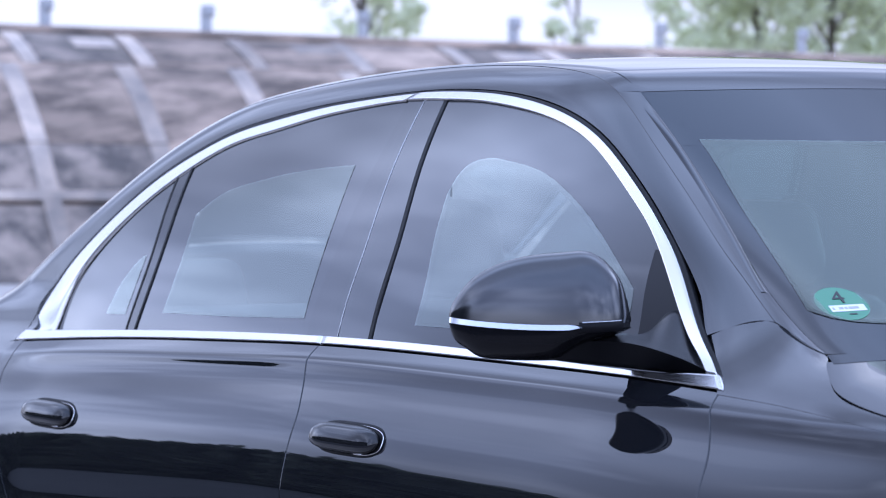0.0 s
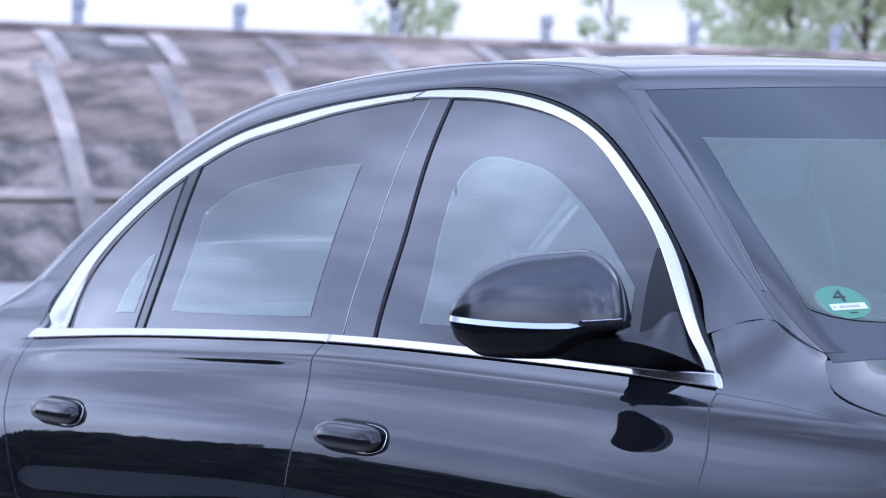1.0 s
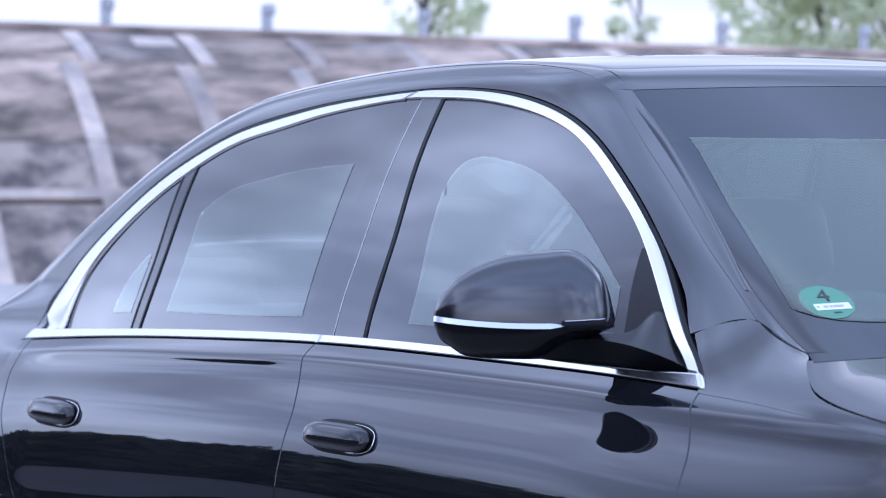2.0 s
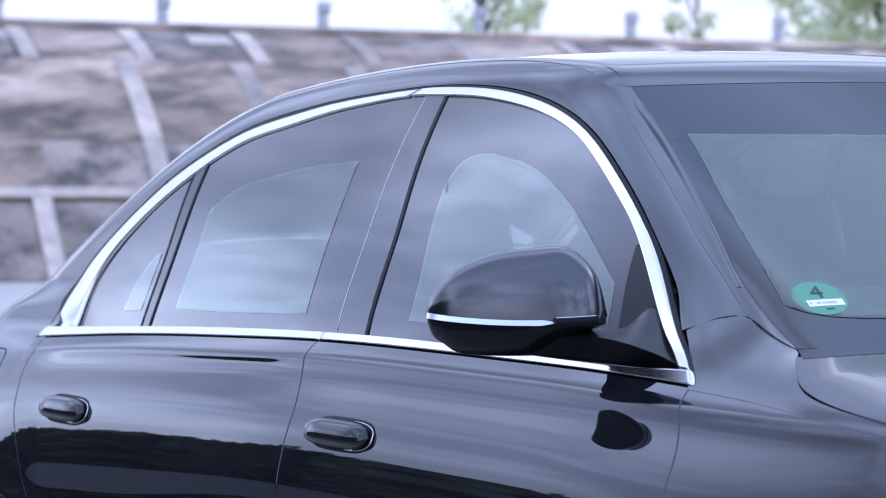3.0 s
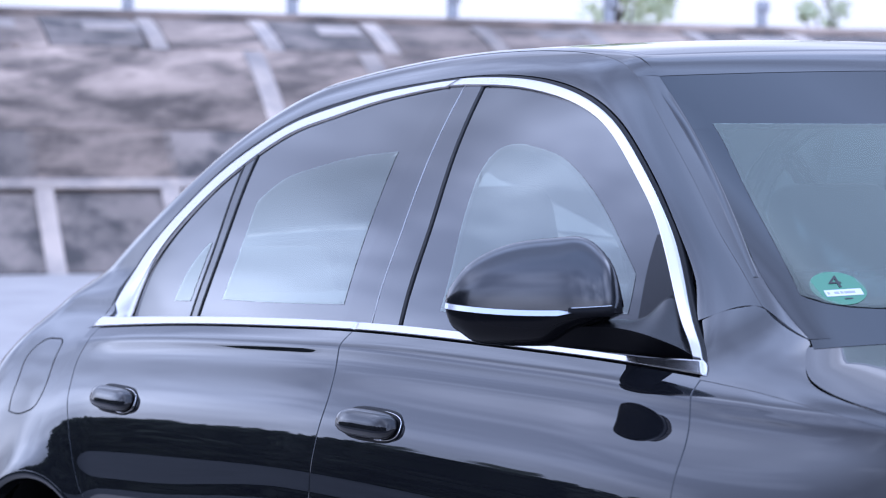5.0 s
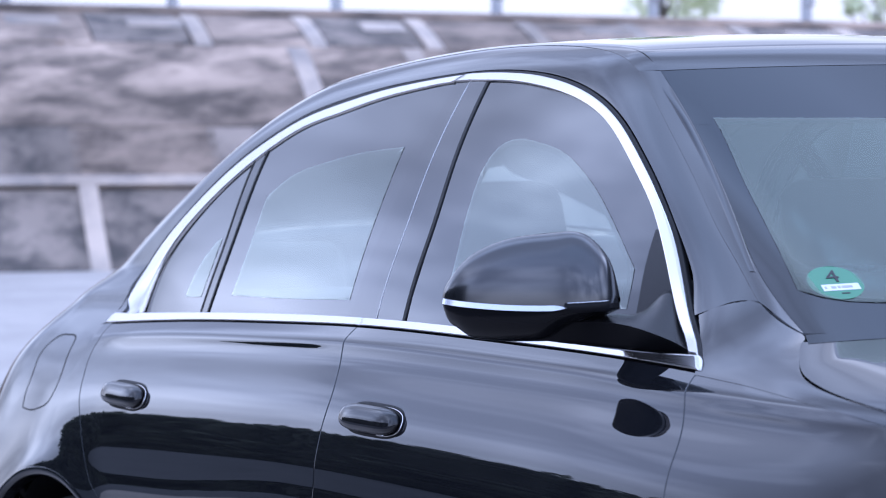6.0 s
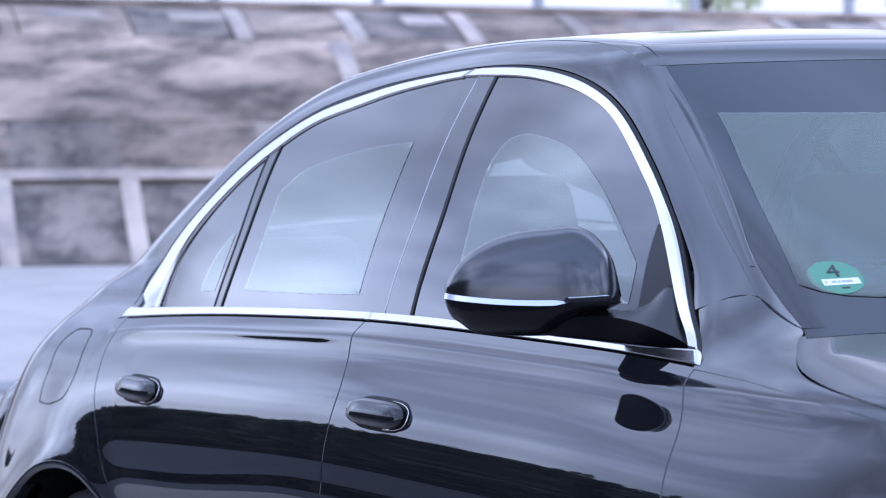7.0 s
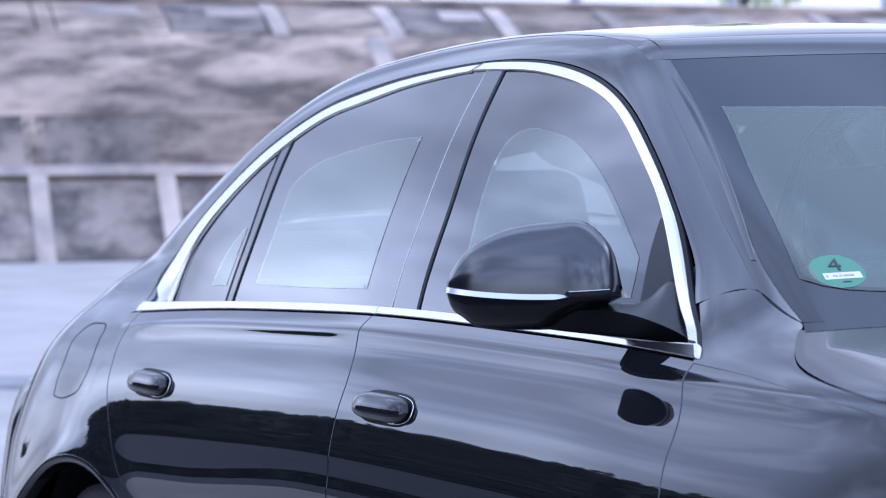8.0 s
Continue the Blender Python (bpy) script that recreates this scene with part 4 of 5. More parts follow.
# door handles: a rounded bar in a shallow cup with a bright rim
def pill(length, height, thick, n=28, m=10, power=2.6):
    """A flattened rounded bar along X, its outer side towards -Y."""
    verts, faces = [], []
    for i in range(n + 1):
        u = -1 + 2 * i / n
        k = max(1 - abs(u) ** 4, 0.0) ** 0.5
        for j in range(2 * m):
            t = math.pi * j / m
            c, s = math.cos(t), math.sin(t)
            e = 2 / power
            verts.append((u * length / 2, -thick / 2 * math.copysign(abs(s) ** e, s) * max(k, 0.05), height / 2 * math.copysign(abs(c) ** e, c) * max(k, 0.03)))
    mm = 2 * m
    for i in range(n):
        for j in range(mm):
            a, b = i * mm + j, i * mm + (j + 1) % mm
            faces.append((a, b, b + mm, a + mm))
    faces.append(tuple(range(mm))[::-1])
    faces.append(tuple(n * mm + j for j in range(mm)))
    return mesh_of(verts, faces)


def rim_arc(length, height, r, t0, t1, n=40, power=3.0):
    """A thin bright bead along part of a rounded oblong, from angle t0 to t1 in degrees."""
    verts, m = [], 8
    for i in range(n + 1):
        t = radians(t0 + (t1 - t0) * i / n)
        c, s = math.cos(t), math.sin(t)
        cx, cz = length / 2 * math.copysign(abs(c) ** (2 / power), c), height / 2 * math.copysign(abs(s) ** (2 / power), s)
        k = r * min(1, 0.3 + 6 * min(i, n - i) / n)
        for j in range(m + 1):
            q = 2 * math.pi * j / m
            verts.append((cx + k * math.cos(q) * c, k * math.sin(q), cz + k * math.cos(q) * s))
    return mesh_of(verts, grid_faces(n + 1, m + 1, False))


bar_me, cup_me, rim2_me, key_me = pill(0.194, 0.045, 0.030), pill(0.200, 0.056, 0.004, power=3.2), rim_arc(0.190, 0.0485, 0.0008, -80, 80), pill(0.024, 0.004, 0.004)
for x, z, doors in ((-1.328, 0.846, front_door), (-2.363, 0.841, rear_door)):
    for s, door in zip((-1, 1), doors):
        y = float(side(x, z))
        tilt = math.degrees(math.atan((side(x, z - 0.03) - side(x, z + 0.03)) / 0.06))
        yaw = math.degrees(math.atan((side(x + 0.1, z) - side(x - 0.1, z)) / 0.2))
        m = pose(x, s * y, z) @ pose(0, 0, 0, 0, 0, (0 if s < 0 else 180)) @ pose(0, 0, 0, -tilt, 1.8 if s < 0 else -1.8, -yaw if s < 0 else yaw)
        handle = part("door_handle", bar_me, GLOSS, door, "gloss black pull handle")
        handle.matrix_basis = m @ pose(-0.006, -0.007, 0.001, 0, 0, 0)
        # the cup's dark hollow is put in as a flat black colour
        part("handle_cup", cup_me, RUBBER, door).matrix_basis = m @ pose(0.002, 0, 0.003)
        part("handle_rim", rim2_me, CHROME, door, "thin chrome handle rim").matrix_basis = m @ pose(0.002, -0.0035, 0.002)
        part("key_insert", key_me, CHROME, door).matrix_basis = m @ pose(0.042, -0.005, -0.0205)

# fuel flap: a thin outline let into the right quarter panel
FLAP = [(-2.885, 0.7978), (-2.901, 0.8317), (-2.908, 0.8645), (-2.926, 0.9061), (-2.905, 0.9313), (-2.835, 0.9417), (-2.801, 0.9402), (-2.783, 0.9313), (-2.771, 0.9127), (-2.737, 0.8493), (-2.748, 0.8158), (-2.779, 0.8031), (-2.828, 0.7954)]
flap = Path(FLAP + FLAP[:1])(np.linspace(0, 1, 90))
fl = np.gradient(flap, axis=0)
fl /= np.linalg.norm(fl, axis=1)[:, None]
fn = np.stack([fl[:, 1], -fl[:, 0]], -1)
part("fuel_flap", mesh_of(*mould(flap + fn * 0.0013, flap - fn * 0.0013, 90, 3, 0.0010, 0.0006)), RUBBER, quarter[0], "dark joint round the fuel flap")


# wing mirrors
def lens_strip(tip, axis, fwd, front, mid_line, s):
    verts, n = [], 24
    for i in range(n + 1):
        a = 0.207 + 0.056 * i / n
        for h, o in ((0.007, 0.0), (0.005, 0.0025), (-0.006, 0.0025), (-0.008, 0.0)):
            q = tip + axis * a + fwd * (float(front(a)) + o)
            verts.append((q[0], -s * q[1], float(mid_line(a)) + h))
    return mesh_of(verts, grid_faces(n + 1, 4, s > 0))


def mirror(s, door):
    tip, inner = np.array((-0.893, -1.0035)), np.array((-0.683, -0.8305))
    axis = (inner - tip) / np.linalg.norm(inner - tip)
    fwd = np.array((axis[1], -axis[0]))
    up_line = Spl([0, 0.004, 0.012, 0.025, 0.05, 0.09, 0.133, 0.176, 0.215, 0.243, 0.258, 0.266], [1.054, 1.0665, 1.080, 1.096, 1.1155, 1.132, 1.140, 1.1435, 1.140, 1.115, 1.085, 1.052])
    mid_line = Spl([0, 0.03, 0.19, 0.266], [1.047, 1.044, 1.037, 1.040])
    low_line = Spl([0, 0.004, 0.02, 0.04, 0.06, 0.10, 0.15, 0.17, 0.19, 0.23, 0.266], [1.042, 1.028, 1.008, 0.995, 0.990, 0.988, 0.988, 0.991, 1.003, 1.020, 1.034])
    front = lambda a: 0.004 + 0.057 * (max(1 - ((0.19 - a) / 0.19) ** 2, 0) ** 0.5 if a < 0.19 else max(1 - ((a - 0.19) / 0.076) ** 2.6, 0) ** (1 / 2.6))
    back = Spl([0, 0.01, 0.06, 0.2, 0.25, 0.266], [0.004, 0.012, 0.020, 0.024, 0.020, 0.006])

    def shell(hi, n=44, m=22, edge=0.0):
        verts, faces = [], []
        for i in range(n + 1):
            a = 0.266 * (0.5 - 0.5 * math.cos(math.pi * i / n))
            zc = float(mid_line(a)) + edge
            h = float(hi(a)) - zc
            for j in range(m + 1):
                t = math.pi * j / m
                c, sn = math.cos(t), math.sin(t)
                dd = float(front(a)) * max(c, 0) - float(back(a)) * max(-c, 0) ** 0.6
                q = tip + axis * a + fwd * dd
                verts.append((q[0], -s * q[1], zc + h * sn))
        for i in range(n):
            for j in range(m):
                k = i * (m + 1) + j
                f = (k, k + 1, k + m + 2, k + m + 1)
                faces.append(f)
        me = mesh_of(verts, faces)
        bm = bmesh.new()
        bm.from_mesh(me)
        bmesh.ops.recalc_face_normals(bm, faces=bm.faces)
        return bm_mesh(bm, True)

    body = part("wing_mirror", shell(up_line, edge=0.003), MIRROR_PAINT, car, "gloss black wing mirror")
    part("lower_shell", shell(low_line, edge=-0.004), LOWER, body, "dark lower mirror shell")
    # bright strip with the repeater lamp let in
    verts, faces, n = [], [], 60
    for i in range(n + 1):
        a = 0.005 + 0.211 * i / n
        for h, o in ((0.0050, -0.002), (0.0038, 0.0015), (-0.0038, 0.005), (-0.0050, 0.0)):
            q = tip + axis * a + fwd * (float(front(a)) + o)
            verts.append((q[0], -s * q[1], float(mid_line(a)) + h * min(1, 0.05 + (0.216 - a) * 40)))
    for i in range(n):
        for j in range(4):
            k = i * 4
            faces.append((k + j, k + (j + 1) % 4, k + 4 + (j + 1) % 4, k + 4 + j))
    part("mirror_strip", mesh_of(verts, faces, smooth=False), STRIP_METAL, body, "bright strip along the mirror")
    part("repeater_lens", lens_strip(tip, axis, fwd, front, mid_line, s), SHELL, body, "dark repeater lens")
    # dark core that closes the joint between the shells, and the fine bright line over the lens
    edge_a = [0.264 * (0.5 - 0.5 * math.cos(math.pi * i / 40)) + 0.001 for i in range(41)]
    rim = [tip + axis * a + fwd * (float(front(a)) - 0.002) for a in edge_a] + [tip + axis * a - fwd * (float(back(a)) - 0.002) for a in reversed(edge_a)]
    rise = [float(mid_line(a)) for a in edge_a + edge_a[::-1]]
    cv = [(q[0], -s * q[1], z + h) for h in (-0.0045, 0.0055) for q, z in zip(rim, rise)]
    k = len(rim)
    part("joint_core", mesh_of(cv, [(i, (i + 1) % k, k + (i + 1) % k, k + i) for i in range(k)] + [tuple(range(k)), tuple(range(2 * k - 1, k - 1, -1))], smooth=False), RUBBER, body, "dark joint between the mirror shells")
    lv = []
    for i in range(25):
        a = 0.212 + 0.05 * i / 24
        for h, o in ((0.0074, 0.0005), (0.0070, 0.0032), (0.0058, 0.0032), (0.0054, 0.0005)):
            q = tip + axis * a + fwd * (float(front(a)) + o)
            lv.append((q[0], -s * q[1], float(mid_line(a)) + h))
    part("lens_line", mesh_of(lv, grid_faces(25, 4, s > 0)), STRIP_METAL, body, "fine bright line over the lens")
    g = pill(0.15, 0.085, 0.006, power=3)
    glass = part("mirror_glass", g, CHROME, body)
    gp = tip + axis * 0.125 - fwd * 0.022
    glass.matrix_basis = pose(gp[0], -s * gp[1], 1.065, 0, 0, math.degrees(math.atan2(axis[1], axis[0])) * (1 if s < 0 else -1))
    # arm that sweeps from under the head to the door corner: crest, ridge and foot lines
    crest = Path([(-0.790, -0.880, 1.020), (-0.7675, -0.850, 1.0243), (-0.753, -0.800, 1.0251), (-0.736, -0.772, 1.0248), (-0.7286, -0.752, 1.0408), (-0.7017, -0.741, 1.0575), (-0.6554, -0.745, 1.026), (-0.572, -0.785, 0.977)])
    ridge = Path([(-0.7950, -0.912, 0.998), (-0.7584, -0.897, 1.0128), (-0.7225, -0.8736, 1.0167), (-0.694, -0.845, 1.0147), (-0.656, -0.824, 1.0071), (-0.6123, -0.808, 0.9944), (-0.5869, -0.800, 0.9854), (-0.560, -0.795, 0.9745)])
    foot = Path([(-0.7914, -0.905, 0.9911), (-0.7682, -0.885, 0.9868), (-0.7384, -0.855, 0.9818), (-0.7036, -0.828, 0.9773), (-0.668, -0.803, 0.973), (-0.6226, -0.787, 0.970), (-0.5908, -0.785, 0.970), (-0.561, -0.788, 0.971)])
    n = 48
    knots = np.linspace(0, 1, 8)
    line = lambda q: np.stack([Spl(knots, [q.c[k].y[i] for i in range(8)])(np.linspace(0, 1, n)) for k in range(3)], -1)
    c3, r3, f3 = line(crest), line(ridge), line(foot)
    for q in (c3, r3, f3):
        q[:, :2] += np.outer(1 - sstep(0.0, 0.6, np.linspace(0, 1, n)), (0.032, -0.0185))
    w = np.linspace(0, 1, 12)
    over = lerp_grid(c3, r3, 12)
    over[..., 2] += (0.10 * np.linalg.norm(c3 - r3, axis=1))[:, None] * np.sin(np.pi * w)[None, :] * np.linspace(1, -0.6, n)[:, None]
    behind = c3 + (0, 0.05, -0.02)
    behind[:, 1] = np.maximum(behind[:, 1], -0.80)
    arm = strip_mesh(np.concatenate([lerp_grid(behind, c3, 3)[:, :-1], over], 1), (0.2, -1, 0.5))
    under = strip_mesh(np.concatenate([lerp_grid(r3, f3, 7), lerp_grid(f3, f3 + (0, 0.04, -0.002), 3)[:, 1:]], 1), (0, -1, -0.3))
    if s > 0:
        arm, under = flipped(*arm), flipped(*under)
    part("mirror_arm", mesh_of(*arm), ARM, body)
    part("arm_underside", mesh_of(*under), SHELL, body)


mirror(-1, front_door[0])
mirror(1, front_door[1])
# dark triangle in the front corner of the door window
tri_l = [(-0.771, 0.9795), (-0.774, 1.0297), (-0.786, 1.0847), (-0.794, 1.1449)]
tri_r = [(-0.596, 0.9802), (-0.648, 1.0297), (-0.709, 1.0847), (-0.790, 1.1449)]
both("window_corner", upright(tri_l, tri_r, 0.978, 1.144, 14, 24, 0.0), ARM, front_door, "dark plastic window corner")

# ---- cabin ----
def blob(sx, sy, sz, at, r=0.06, material=LEATHER, name="seat_part", parent=None, tilt=0.0, seg=4):
    bm = box(sx, sy, sz, min(r, 0.48 * min(sx, sy, sz)), (0, 0, 0), seg)
    ob = part(name, bm_mesh(bm, True), material, parent)
    ob.matrix_basis = pose(*at, 0, tilt, 0)
    return ob


for y in (-0.38, 0.38):
    seat = blob(0.52, 0.50, 0.16, (-1.30, y, 0.50), 0.07, PALE, "front_seat", car, -6)
    blob(0.15, 0.48, 0.62, (-0.34, 0, 0.30), 0.07, PALE, "backrest", seat, -20)
    blob(0.10, 0.27, 0.17, (-0.485, 0, 0.70), 0.05, PALE, "headrest", seat, -12)
bench = blob(0.50, 1.24, 0.16, (-2.24, 0, 0.50), 0.07, PALE, "rear_bench", car, -6)
blob(0.16, 1.24, 0.60, (-0.34, 0, 0.29), 0.07, PALE, "backrest", bench, -24)
for y in (-0.36, 0.36):
    blob(0.09, 0.26, 0.15, (-0.49, y, 0.60), 0.04, PALE, "headrest", bench, -14)
blob(0.52, 1.34, 0.22, (-0.62, 0, 0.88), 0.09, LEATHER, "dashboard", car, 10)
blob(0.9, 0.24, 0.22, (-1.1, 0, 0.56), 0.05, LEATHER, "centre_console", car)
wheel_me = lathe([(0.175 + 0.015 * math.cos(t), 0.015 * math.sin(t)) for t in [2 * math.pi * i / 10 for i in range(11)]], 40)
steer = part("steering_wheel", wheel_me, LEATHER, car)
steer.matrix_basis = pose(-0.92, 0.38, 0.88, 0, 0, 90) @ pose(0, 0, 0, 25, 0, 0)
blob(0.12, 0.03, 0.10, (0, 0, 0), 0.012, LEATHER, "steering_hub", steer)
part("cabin_floor", bm_mesh(box(2.6, 1.36, 0.04, 0.01, (-1.4, 0, 0.40))), LEATHER, car)
for s in (-1, 1):
    part("door_lining", bm_mesh(box(2.1, 0.05, 0.46, 0.02, (-1.55, s * 0.725, 0.755)), True), LEATHER, car)
part("parcel_shelf", bm_mesh(box(0.55, 1.2, 0.03, 0.01, (-2.72, 0, 0.96))), LEATHER, car)
part("headliner", mesh_of(*panel(across(ROOF_EDGE, (0.06, 0.0), 30, 30), off=-0.035, depth=0.01)), CLOTH, car)

# black ceramic border behind the windscreen's edge
edge_in = Path([(-1.005, -0.515, 1.36), (-0.922, -0.522, 1.311), (-0.80, -0.555, 1.225), (-0.680, -0.589, 1.144), (-0.555, -0.628, 1.068), (-0.485, -0.655, 1.03), (-0.40, -0.69, 1.0)])
e5 = SCREEN(np.linspace(0, 1, 60))
e6 = edge_in(np.linspace(0, 1, 60))
border = skin(lerp_grid(e5, e6 + (0, 0.008, 0), 6), off=0.0014)
border[2].reshape(60, 6, 3)[46:] = border[2].reshape(60, 6, 3)[45:46].copy()
both("glass_border", border, SCREEN_FRIT, windscreen)
hs = across(SCREEN, (0.10, 0.21), 60, 41)
fw = np.linspace(-1, 1, 41)
fg = np.repeat(e6[:, None, :], 41, 1)
fg[..., 1] *= -fw[None, :]
fg[..., 0] += np.linspace(0.10, 0.21, 60)[:, None] * (1 - fw[None, :] ** 2)
fg[..., 2] = top(fg[..., 0], fg[..., 1])
fe = np.stack([fg[45, :, 0], fg[45, :, 1], 0 * fw], -1)
he = HoodEdge()(np.array([0.0]))[0]
hd = np.stack([he[0] + 0.014 + 0.21 * (1 - fw ** 2), -he[1] * fw, 0 * fw], -1)
cg = lerp_grid(fe, hd, 10)
cg[..., 2] = top(cg[..., 0], cg[..., 1])
foot = skin(cg, off=0.0005)
foot[2].reshape(41, 10, 3)[:] = foot[2].reshape(41, 10, 3)[:, :1].copy()  # flat glass down to the hood
part("windscreen_foot", mesh_of(*foot), SCREEN_FRIT, windscreen, "black border along the foot of the windscreen")
part("glass_film", mesh_of(*skin(fg[8:47], off=0.0018)), SCREEN_FILM, windscreen, "pale blue-green reflecting film")
part("glass_border", mesh_of(*skin(hs[0:13], off=0.0014)), SCREEN_FRIT, windscreen)

# round emission sticker inside the windscreen's lower corner
c, cn = settle(np.array([[-0.543, -0.566, 1.064]]), 0.0032)
c, cn = c[0], cn[0]
sx = np.cross((0, 0, 1), cn)
sx /= np.linalg.norm(sx)
sy = np.cross(cn, sx)
basis = Matrix(((sx[0], sy[0], cn[0], c[0]), (sx[1], sy[1], cn[1], c[1]), (sx[2], sy[2], cn[2], c[2]), (0, 0, 0, 1)))
bm = bmesh.new()
bmesh.ops.create_cone(bm, cap_ends=True, segments=48, radius1=0.041, radius2=0.041, depth=0.0006)
sticker = part("emission_sticker", bm_mesh(bm), GREEN, car, "round green emission sticker with the figure 4")
sticker.matrix_basis = basis @ pose(0, 0, 0, 0, 0, 4)
part("sticker_field", bm_mesh(box(0.056, 0.0155, 0.0006, 0, (0.004, -0.012, 0.0006))), WHITE, sticker)
txt = bpy.data.curves.new("figure", "FONT")
txt.body, txt.size, txt.align_x, txt.align_y, txt.extrude = "4", 0.042, "CENTER", "CENTER", 0.0003
fig = new("figure", txt)
txt.materials.append(INK)
fig.parent = sticker
fig.matrix_basis = pose(0.0, 0.014, 0.0008)
for i, (bx, bw) in enumerate(((-0.019, 0.003), (-0.007, 0.007), (0.001, 0.004), (0.013, 0.016))):
    part("sticker_bar", bm_mesh(box(bw, 0.005, 0.0004, 0, (bx, -0.012, 0.0011))), FADED, sticker)
part("sticker_bar", bm_mesh(box(0.012, 0.003, 0.0004, 0, (0.006, -0.027, 0.0006))), INK, sticker)


# ---- the place round the car ----
WALL_P, WALL_D, WALL_N = np.array((-26.63, 11.55)), np.array((0.2588, 0.9659)), np.array((0.9659, -0.2588))
BASE_Z, TOP_Z, BULGE, CREST_FALL = 0.728, 3.24, 4.15, -0.0223


def ground_z(x, y):
    """Level under the car, rising gently towards the bank."""
    dist = (np.array((x, y)) - WALL_P) @ WALL_N - BULGE - 0.5
    return float(BASE_Z * (1 - sstep(0, 1, min(max(dist / 24.0, 0), 1.0))) if dist > 0 else BASE_Z)


verts, faces = [], []
rad = [0, 3, 6, 9, 12, 15, 18, 21, 24, 27, 30, 33, 36, 40, 46, 55, 70, 100, 160, 300, 700, 1500]
nseg = 72
for r in rad:
    for i in range(nseg):
        t = 2 * math.pi * i / nseg
        x, y = r * math.cos(t), r * math.sin(t)
        verts.append((x, y, ground_z(x, y)))
for k in range(len(rad) - 1):
    for i in range(nseg):
        j = (i + 1) % nseg
        faces.append((k * nseg + i, (k + 1) * nseg + i, (k + 1) * nseg + j, k * nseg + j))
ground = tagged(part("ground", mesh_of(verts, faces), GROUND), "worn pale grey concrete apron", "ground", kind="structure")


# a dark repair strip across the apron
STRIP_AT, STRIP_ALONG = np.array((-11.47, 1.92)), np.array((0.504, 0.8637))
sv = []
for i in range(41):
    c = STRIP_AT + STRIP_ALONG * (i - 20) * 0.4
    for o, dz in ((-0.23, -0.03), (-0.22, 0.022), (0.22, 0.022), (0.23, -0.03)):
        q = c + np.array((STRIP_ALONG[1], -STRIP_ALONG[0])) * o
        sv.append((q[0], q[1], ground_z(*q) + dz))
part("repair_strip", mesh_of(sv, grid_faces(41, 4, False), smooth=False), STRIP, ground, "dark asphalt repair strip")


def bank_pt(s, f, lift=0.0):
    """A point on the arched concrete bank: s metres along it, f from 0 at its foot to 1 at its crest."""
    f = min(max(f, 0.0), 1.0)
    out = BULGE * (1 - f ** 1.586) ** (1 / 1.586) + 0.55 * max(1 - f / 0.35, 0) ** 2
    a = f * math.pi / 2
    p = WALL_P + WALL_D * s + WALL_N * (out + lift * math.cos(a))
    return (p[0], p[1], BASE_Z + (TOP_Z + CREST_FALL * s - BASE_Z) * f + lift * math.sin(a))


def bank_slab(s0, s1, f0, f1, lift, n=6, skirt=0.12):
    verts, faces = [], []
    for i in range(n + 1):
        f = f0 + (f1 - f0) * i / n
        verts += [bank_pt(s0, f, lift), bank_pt(s1, f, lift), bank_pt(s1, f, lift - skirt), bank_pt(s0, f, lift - skirt)]
    for i in range(n):
        for j in range(4):
            a, b = 4 * i + j, 4 * i + (j + 1) % 4
            faces.append((a, b, b + 4, a + 4))
    faces += [(3, 2, 1, 0), tuple(4 * n + j for j in range(4))]
    return mesh_of(verts, faces, smooth=False)


bank = part("concrete_bank", bank_slab(-12.5, 33, 0.0, 1.0, -0.06, 30, 0.5), CONCRETE)
tagged(bank, "long arched bank of weathered grey concrete slabs", "wall", kind="structure")
PITCH, SHIFT = 1.139, -0.77
F_LEDGE, F_MID, F_TOP = 0.305, 0.50, 0.83
pick = random.Random(5)
for i in range(-10, 29):
    s = SHIFT + i * PITCH
    part("rib", bank_slab(s - 0.085, s + 0.085, 0.0, F_LEDGE, 0.03, 6), RIB, bank)
    part("slab", bank_slab(s + 0.05, s + PITCH - 0.05, 0.005, F_LEDGE - 0.03, 0.0, 5), INFILL, bank)
    # the middle ribs stand out pale from here on; before, they are flush with the slabs
    pale = i >= 0
    part("rib", bank_slab(s - 0.09, s + 0.09, F_LEDGE + 0.02, F_MID, 0.012 if pale else 0.004, 4), RIB if pale and pick.random() < 0.75 else CONCRETE, bank)
    part("rib", bank_slab(s - 0.095, s + 0.095, F_MID + 0.004, F_TOP - 0.01, 0.014 if pale else 0.004, 6), RIB if pale else CONCRETE, bank)
    part("slab", bank_slab(s + 0.04, s + PITCH - 0.04, F_LEDGE + 0.02, F_MID, 0.004, 4), INFILL if pick.random() < 0.6 else CONCRETE, bank)
    part("slab", bank_slab(s + 0.04, s + PITCH - 0.04, F_MID + 0.003, F_TOP, 0.004, 6), CONCRETE, bank)
    # short straps over the crest, set off from the ribs below
    c = s + 0.22 * PITCH + pick.uniform(-0.03, 0.03)
    part("strap", bank_slab(c - 0.09, c + 0.08, F_TOP - 0.01, 0.968, 0.014 if i >= -1 else 0.006, 8), RIB if i >= -1 and pick.random() < 0.8 else CONCRETE, bank)
    part("slab", bank_slab(c + 0.10, c + PITCH - 0.11, F_TOP + 0.004, 0.972, 0.004, 8), INFILL if pick.random() < 0.5 else CONCRETE, bank)
    if pick.random() < 0.55:
        part("crest_patch", bank_slab(c - 0.62 + pick.uniform(-0.1, 0.1), c - 0.12 + pick.uniform(-0.05, 0.02), 0.905, 0.945, 0.012, 3), RIB, bank)
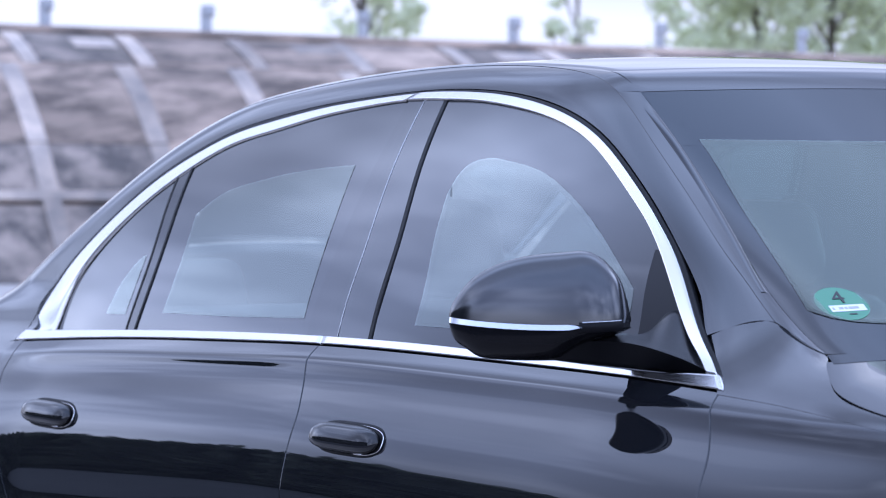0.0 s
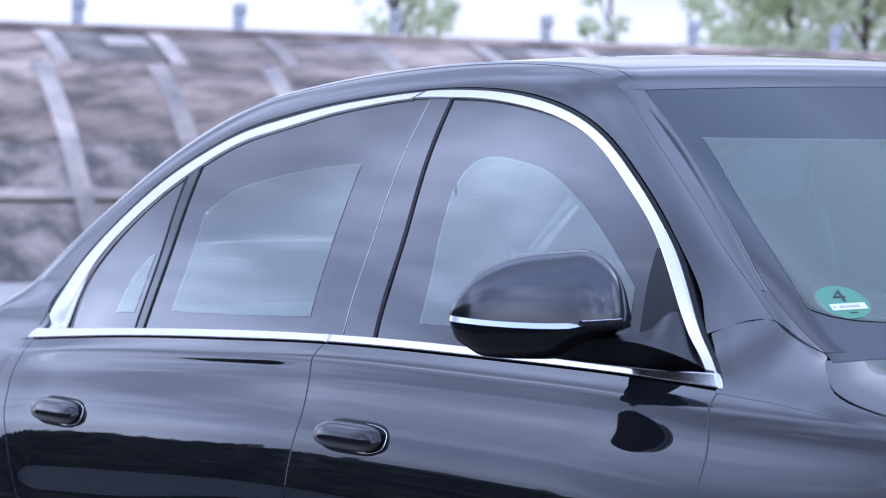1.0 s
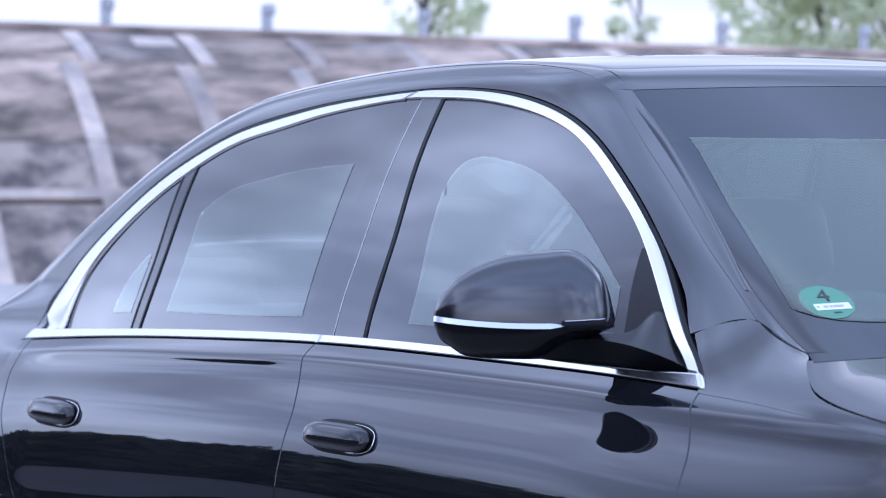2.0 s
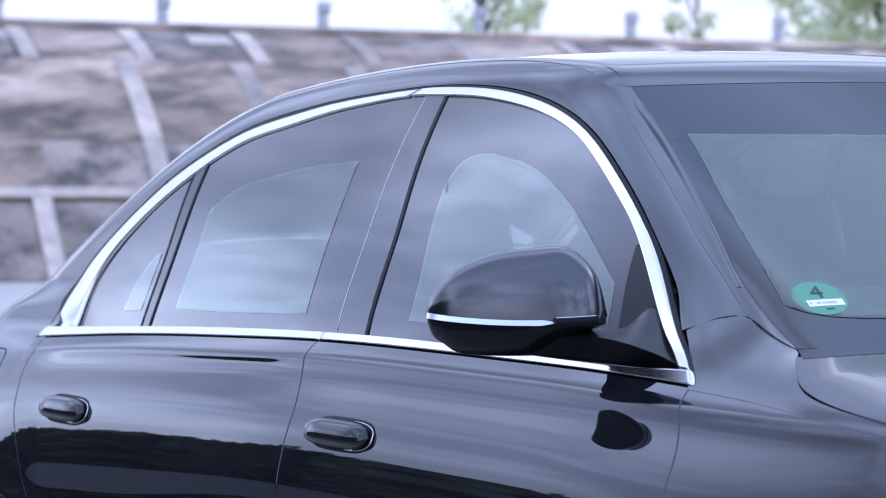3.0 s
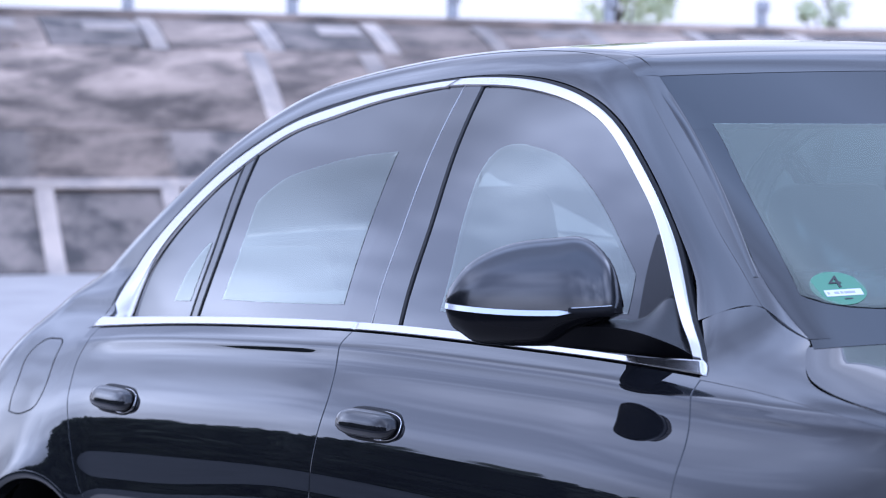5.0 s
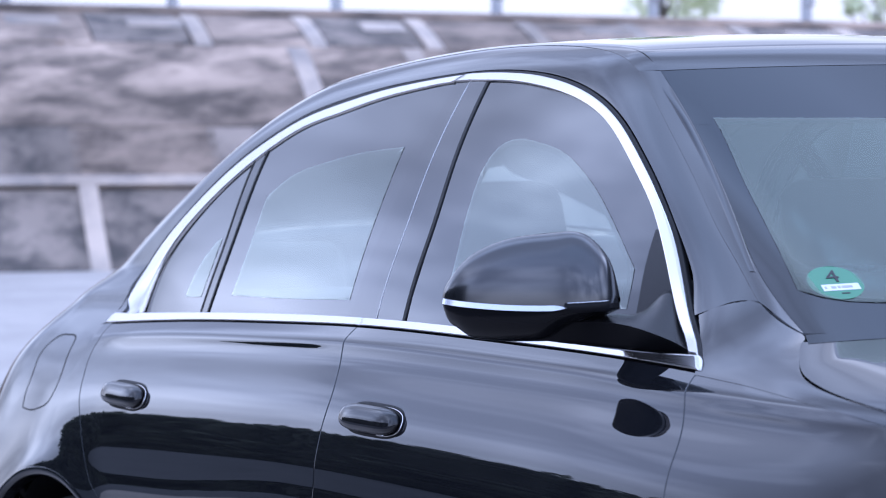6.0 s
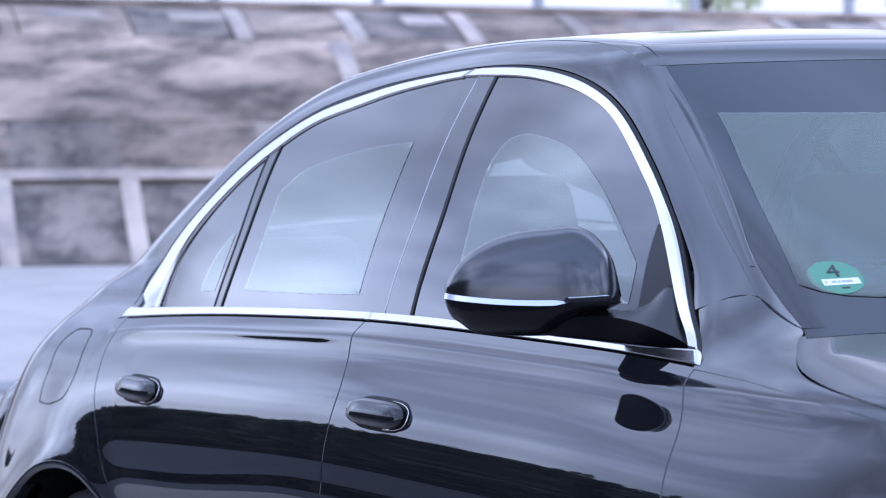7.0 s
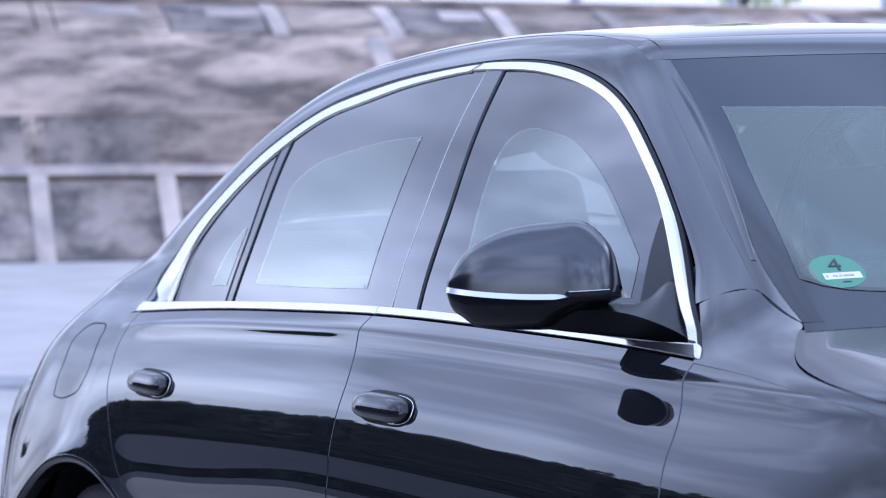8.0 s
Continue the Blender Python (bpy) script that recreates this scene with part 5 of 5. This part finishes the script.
part("ledge", bank_slab(-12.4, 32.9, F_LEDGE - 0.018, F_LEDGE + 0.016, 0.035, 2), RIB, bank)
part("coping", bank_slab(-12.5, 33, 0.973, 1.0, 0.05, 6), CONCRETE, bank)


def fence_post():
    p = tagged(new("fence_post"), "short grey steel post on the bank", "post", "posts along the bank")
    part("shaft", bm_mesh(box(0.09, 0.09, 0.34, 0.01, (0, 0, 0.13))), STEEL, p)
    part("post_head", bm_mesh(box(0.12, 0.11, 0.12, 0.02, (0.02, 0, 0.26))), STEEL, p)
    return p


first = fence_post()
first.matrix_basis = pose(WALL_P[0], WALL_P[1], TOP_Z, 0, 0, 20)
for i in range(-7, 19):
    if i:
        p = WALL_P + WALL_D * (i * 1.699)
        copy_thing(first, pose(p[0], p[1], TOP_Z + CREST_FALL * i * 1.699, 0, 0, 20 + random.uniform(-8, 8)))


def tree(seed, height, spread, leaf, clumps, leaf_mat, label, name="tree", trunk_r=0.16, low=0.28):
    """A tapered trunk with limbs, and a crown of many small leaf cards in uneven clumps."""
    rnd = random.Random(seed)
    stem = ([], [])

    def limb(into, a, b, r0, r1, n=7):
        verts, faces = into
        a, b = Vector(a), Vector(b)
        d = (b - a).normalized()
        sx = d.orthogonal().normalized()
        sy = d.cross(sx)
        k = len(verts)
        for q, r in ((a, r0), ((a + b) / 2 + sx * r0 * rnd.uniform(-0.6, 0.6), (r0 + r1) / 2), (b, r1)):
            for i in range(n):
                t = 2 * math.pi * i / n
                verts.append(q + sx * math.cos(t) * r + sy * math.sin(t) * r)
        for j in range(2):
            for i in range(n):
                faces.append((k + j * n + i, k + j * n + (i + 1) % n, k + (j + 1) * n + (i + 1) % n, k + (j + 1) * n + i))

    limb(stem, (0, 0, -0.3), (0.1, 0.05, height * 0.55), trunk_r, trunk_r * 0.55)
    limb(stem, (0.1, 0.05, height * 0.55), (0, 0.1, height * 0.9), trunk_r * 0.55, 0.03)
    centres = []
    for i in range(clumps):
        z = height * rnd.uniform(low, 1.0)
        w = spread * (1 - abs(z / height - 0.55) * 1.35 * (1 if low > 0.2 else 0.15))
        t = rnd.uniform(0, 6.283)
        r = w * rnd.uniform(0.25, 1.0)
        c = Vector((r * math.cos(t), r * math.sin(t), z))
        centres.append(c)
        if i % 3 == 0:
            limb(stem, (0.05, 0.05, max(z * 0.75, height * 0.25)), c, trunk_r * 0.4, 0.01, 5)
    ob = tagged(new(name), label, "tree")
    part("trunk", mesh_of(*stem), BARK, ob)
    lv, lf = [], []
    for c in centres:
        cr = spread * rnd.uniform(0.16, 0.34)
        for _ in range(rnd.randint(30, 60)):
            d = Vector((rnd.gauss(0, 1), rnd.gauss(0, 1), rnd.gauss(0, 0.75))).normalized() * cr * rnd.uniform(0.3, 1.0)
            p = c + d
            a = Vector((rnd.gauss(0, 1), rnd.gauss(0, 1), rnd.gauss(0, 1))).normalized() * leaf * rnd.uniform(0.6, 1.3)
            b = a.orthogonal().normalized() * leaf * 0.5
            k = len(lv)
            lv += [p - a, p + b, p + a, p - b]
            lf.append((k, k + 1, k + 2, k + 3))
    part("crown", mesh_of(lv, lf, smooth=False), leaf_mat, ob)
    return ob


# trees behind the bank
t1 = tree(1, 5.6, 1.05, 0.09, 46, LEAF, "leafy grey-green tree behind the bank", trunk_r=0.09)
t1.matrix_basis = pose(-31.58, 18.47, 0.6)
t2 = tree(2, 4.6, 0.5, 0.05, 34, LEAF, "slender sparse young tree behind the bank", trunk_r=0.04)
t2.matrix_basis = pose(-28.44, 19.52, 0.6)
t3 = tree(3, 5.2, 1.45, 0.10, 92, LEAF, "broad green tree behind the bank", trunk_r=0.06)
t3.matrix_basis = pose(-30.18, 23.78, 0.6)
copy_thing(t3, pose(-27.95, 23.31, 0.4, 0, 0, 140))
copy_thing(t3, pose(-30.15, 26.86, 0.3, 0, 0, 60))
# dark belt of trees beside the apron, seen in the paintwork
t4 = tree(4, 6.2, 2.7, 0.42, 190, LEAF_DARK, "dense dark green tree beside the apron", trunk_r=0.22, low=0.06)
t4.matrix_basis = pose(-10, -19, ground_z(-10, -19))
tagged(t4, group="trees beside the apron")
rnd = random.Random(8)
for i in range(1, 48):
    q = (-10 - i * 1.05, -19 - 2.2 * (i % 2) + rnd.uniform(-0.3, 0.3))
    copy_thing(t4, pose(*q, ground_z(*q), 0, 0, rnd.uniform(0, 360)))
# rough grass under those trees
gv = [(x, y, ground_z(x, y) + 0.03) for x in np.linspace(-78, 42, 61) for y in np.linspace(-40, -14.5, 14)]
tagged(part("grass_verge", mesh_of(gv, grid_faces(61, 14, False)), GRASS), "dark rough grass verge under the trees", "grass", kind="structure")
# dark asphalt lane along the verge
av = [(x, y, ground_z(x, y) + 0.012) for x in np.linspace(-78, 42, 61) for y in np.linspace(-14.6, -3.2, 6)]
tagged(part("asphalt_lane", mesh_of(av, grid_faces(61, 6, False)), ASPHALT), "dark worn asphalt lane beside the apron", "road", kind="structure")
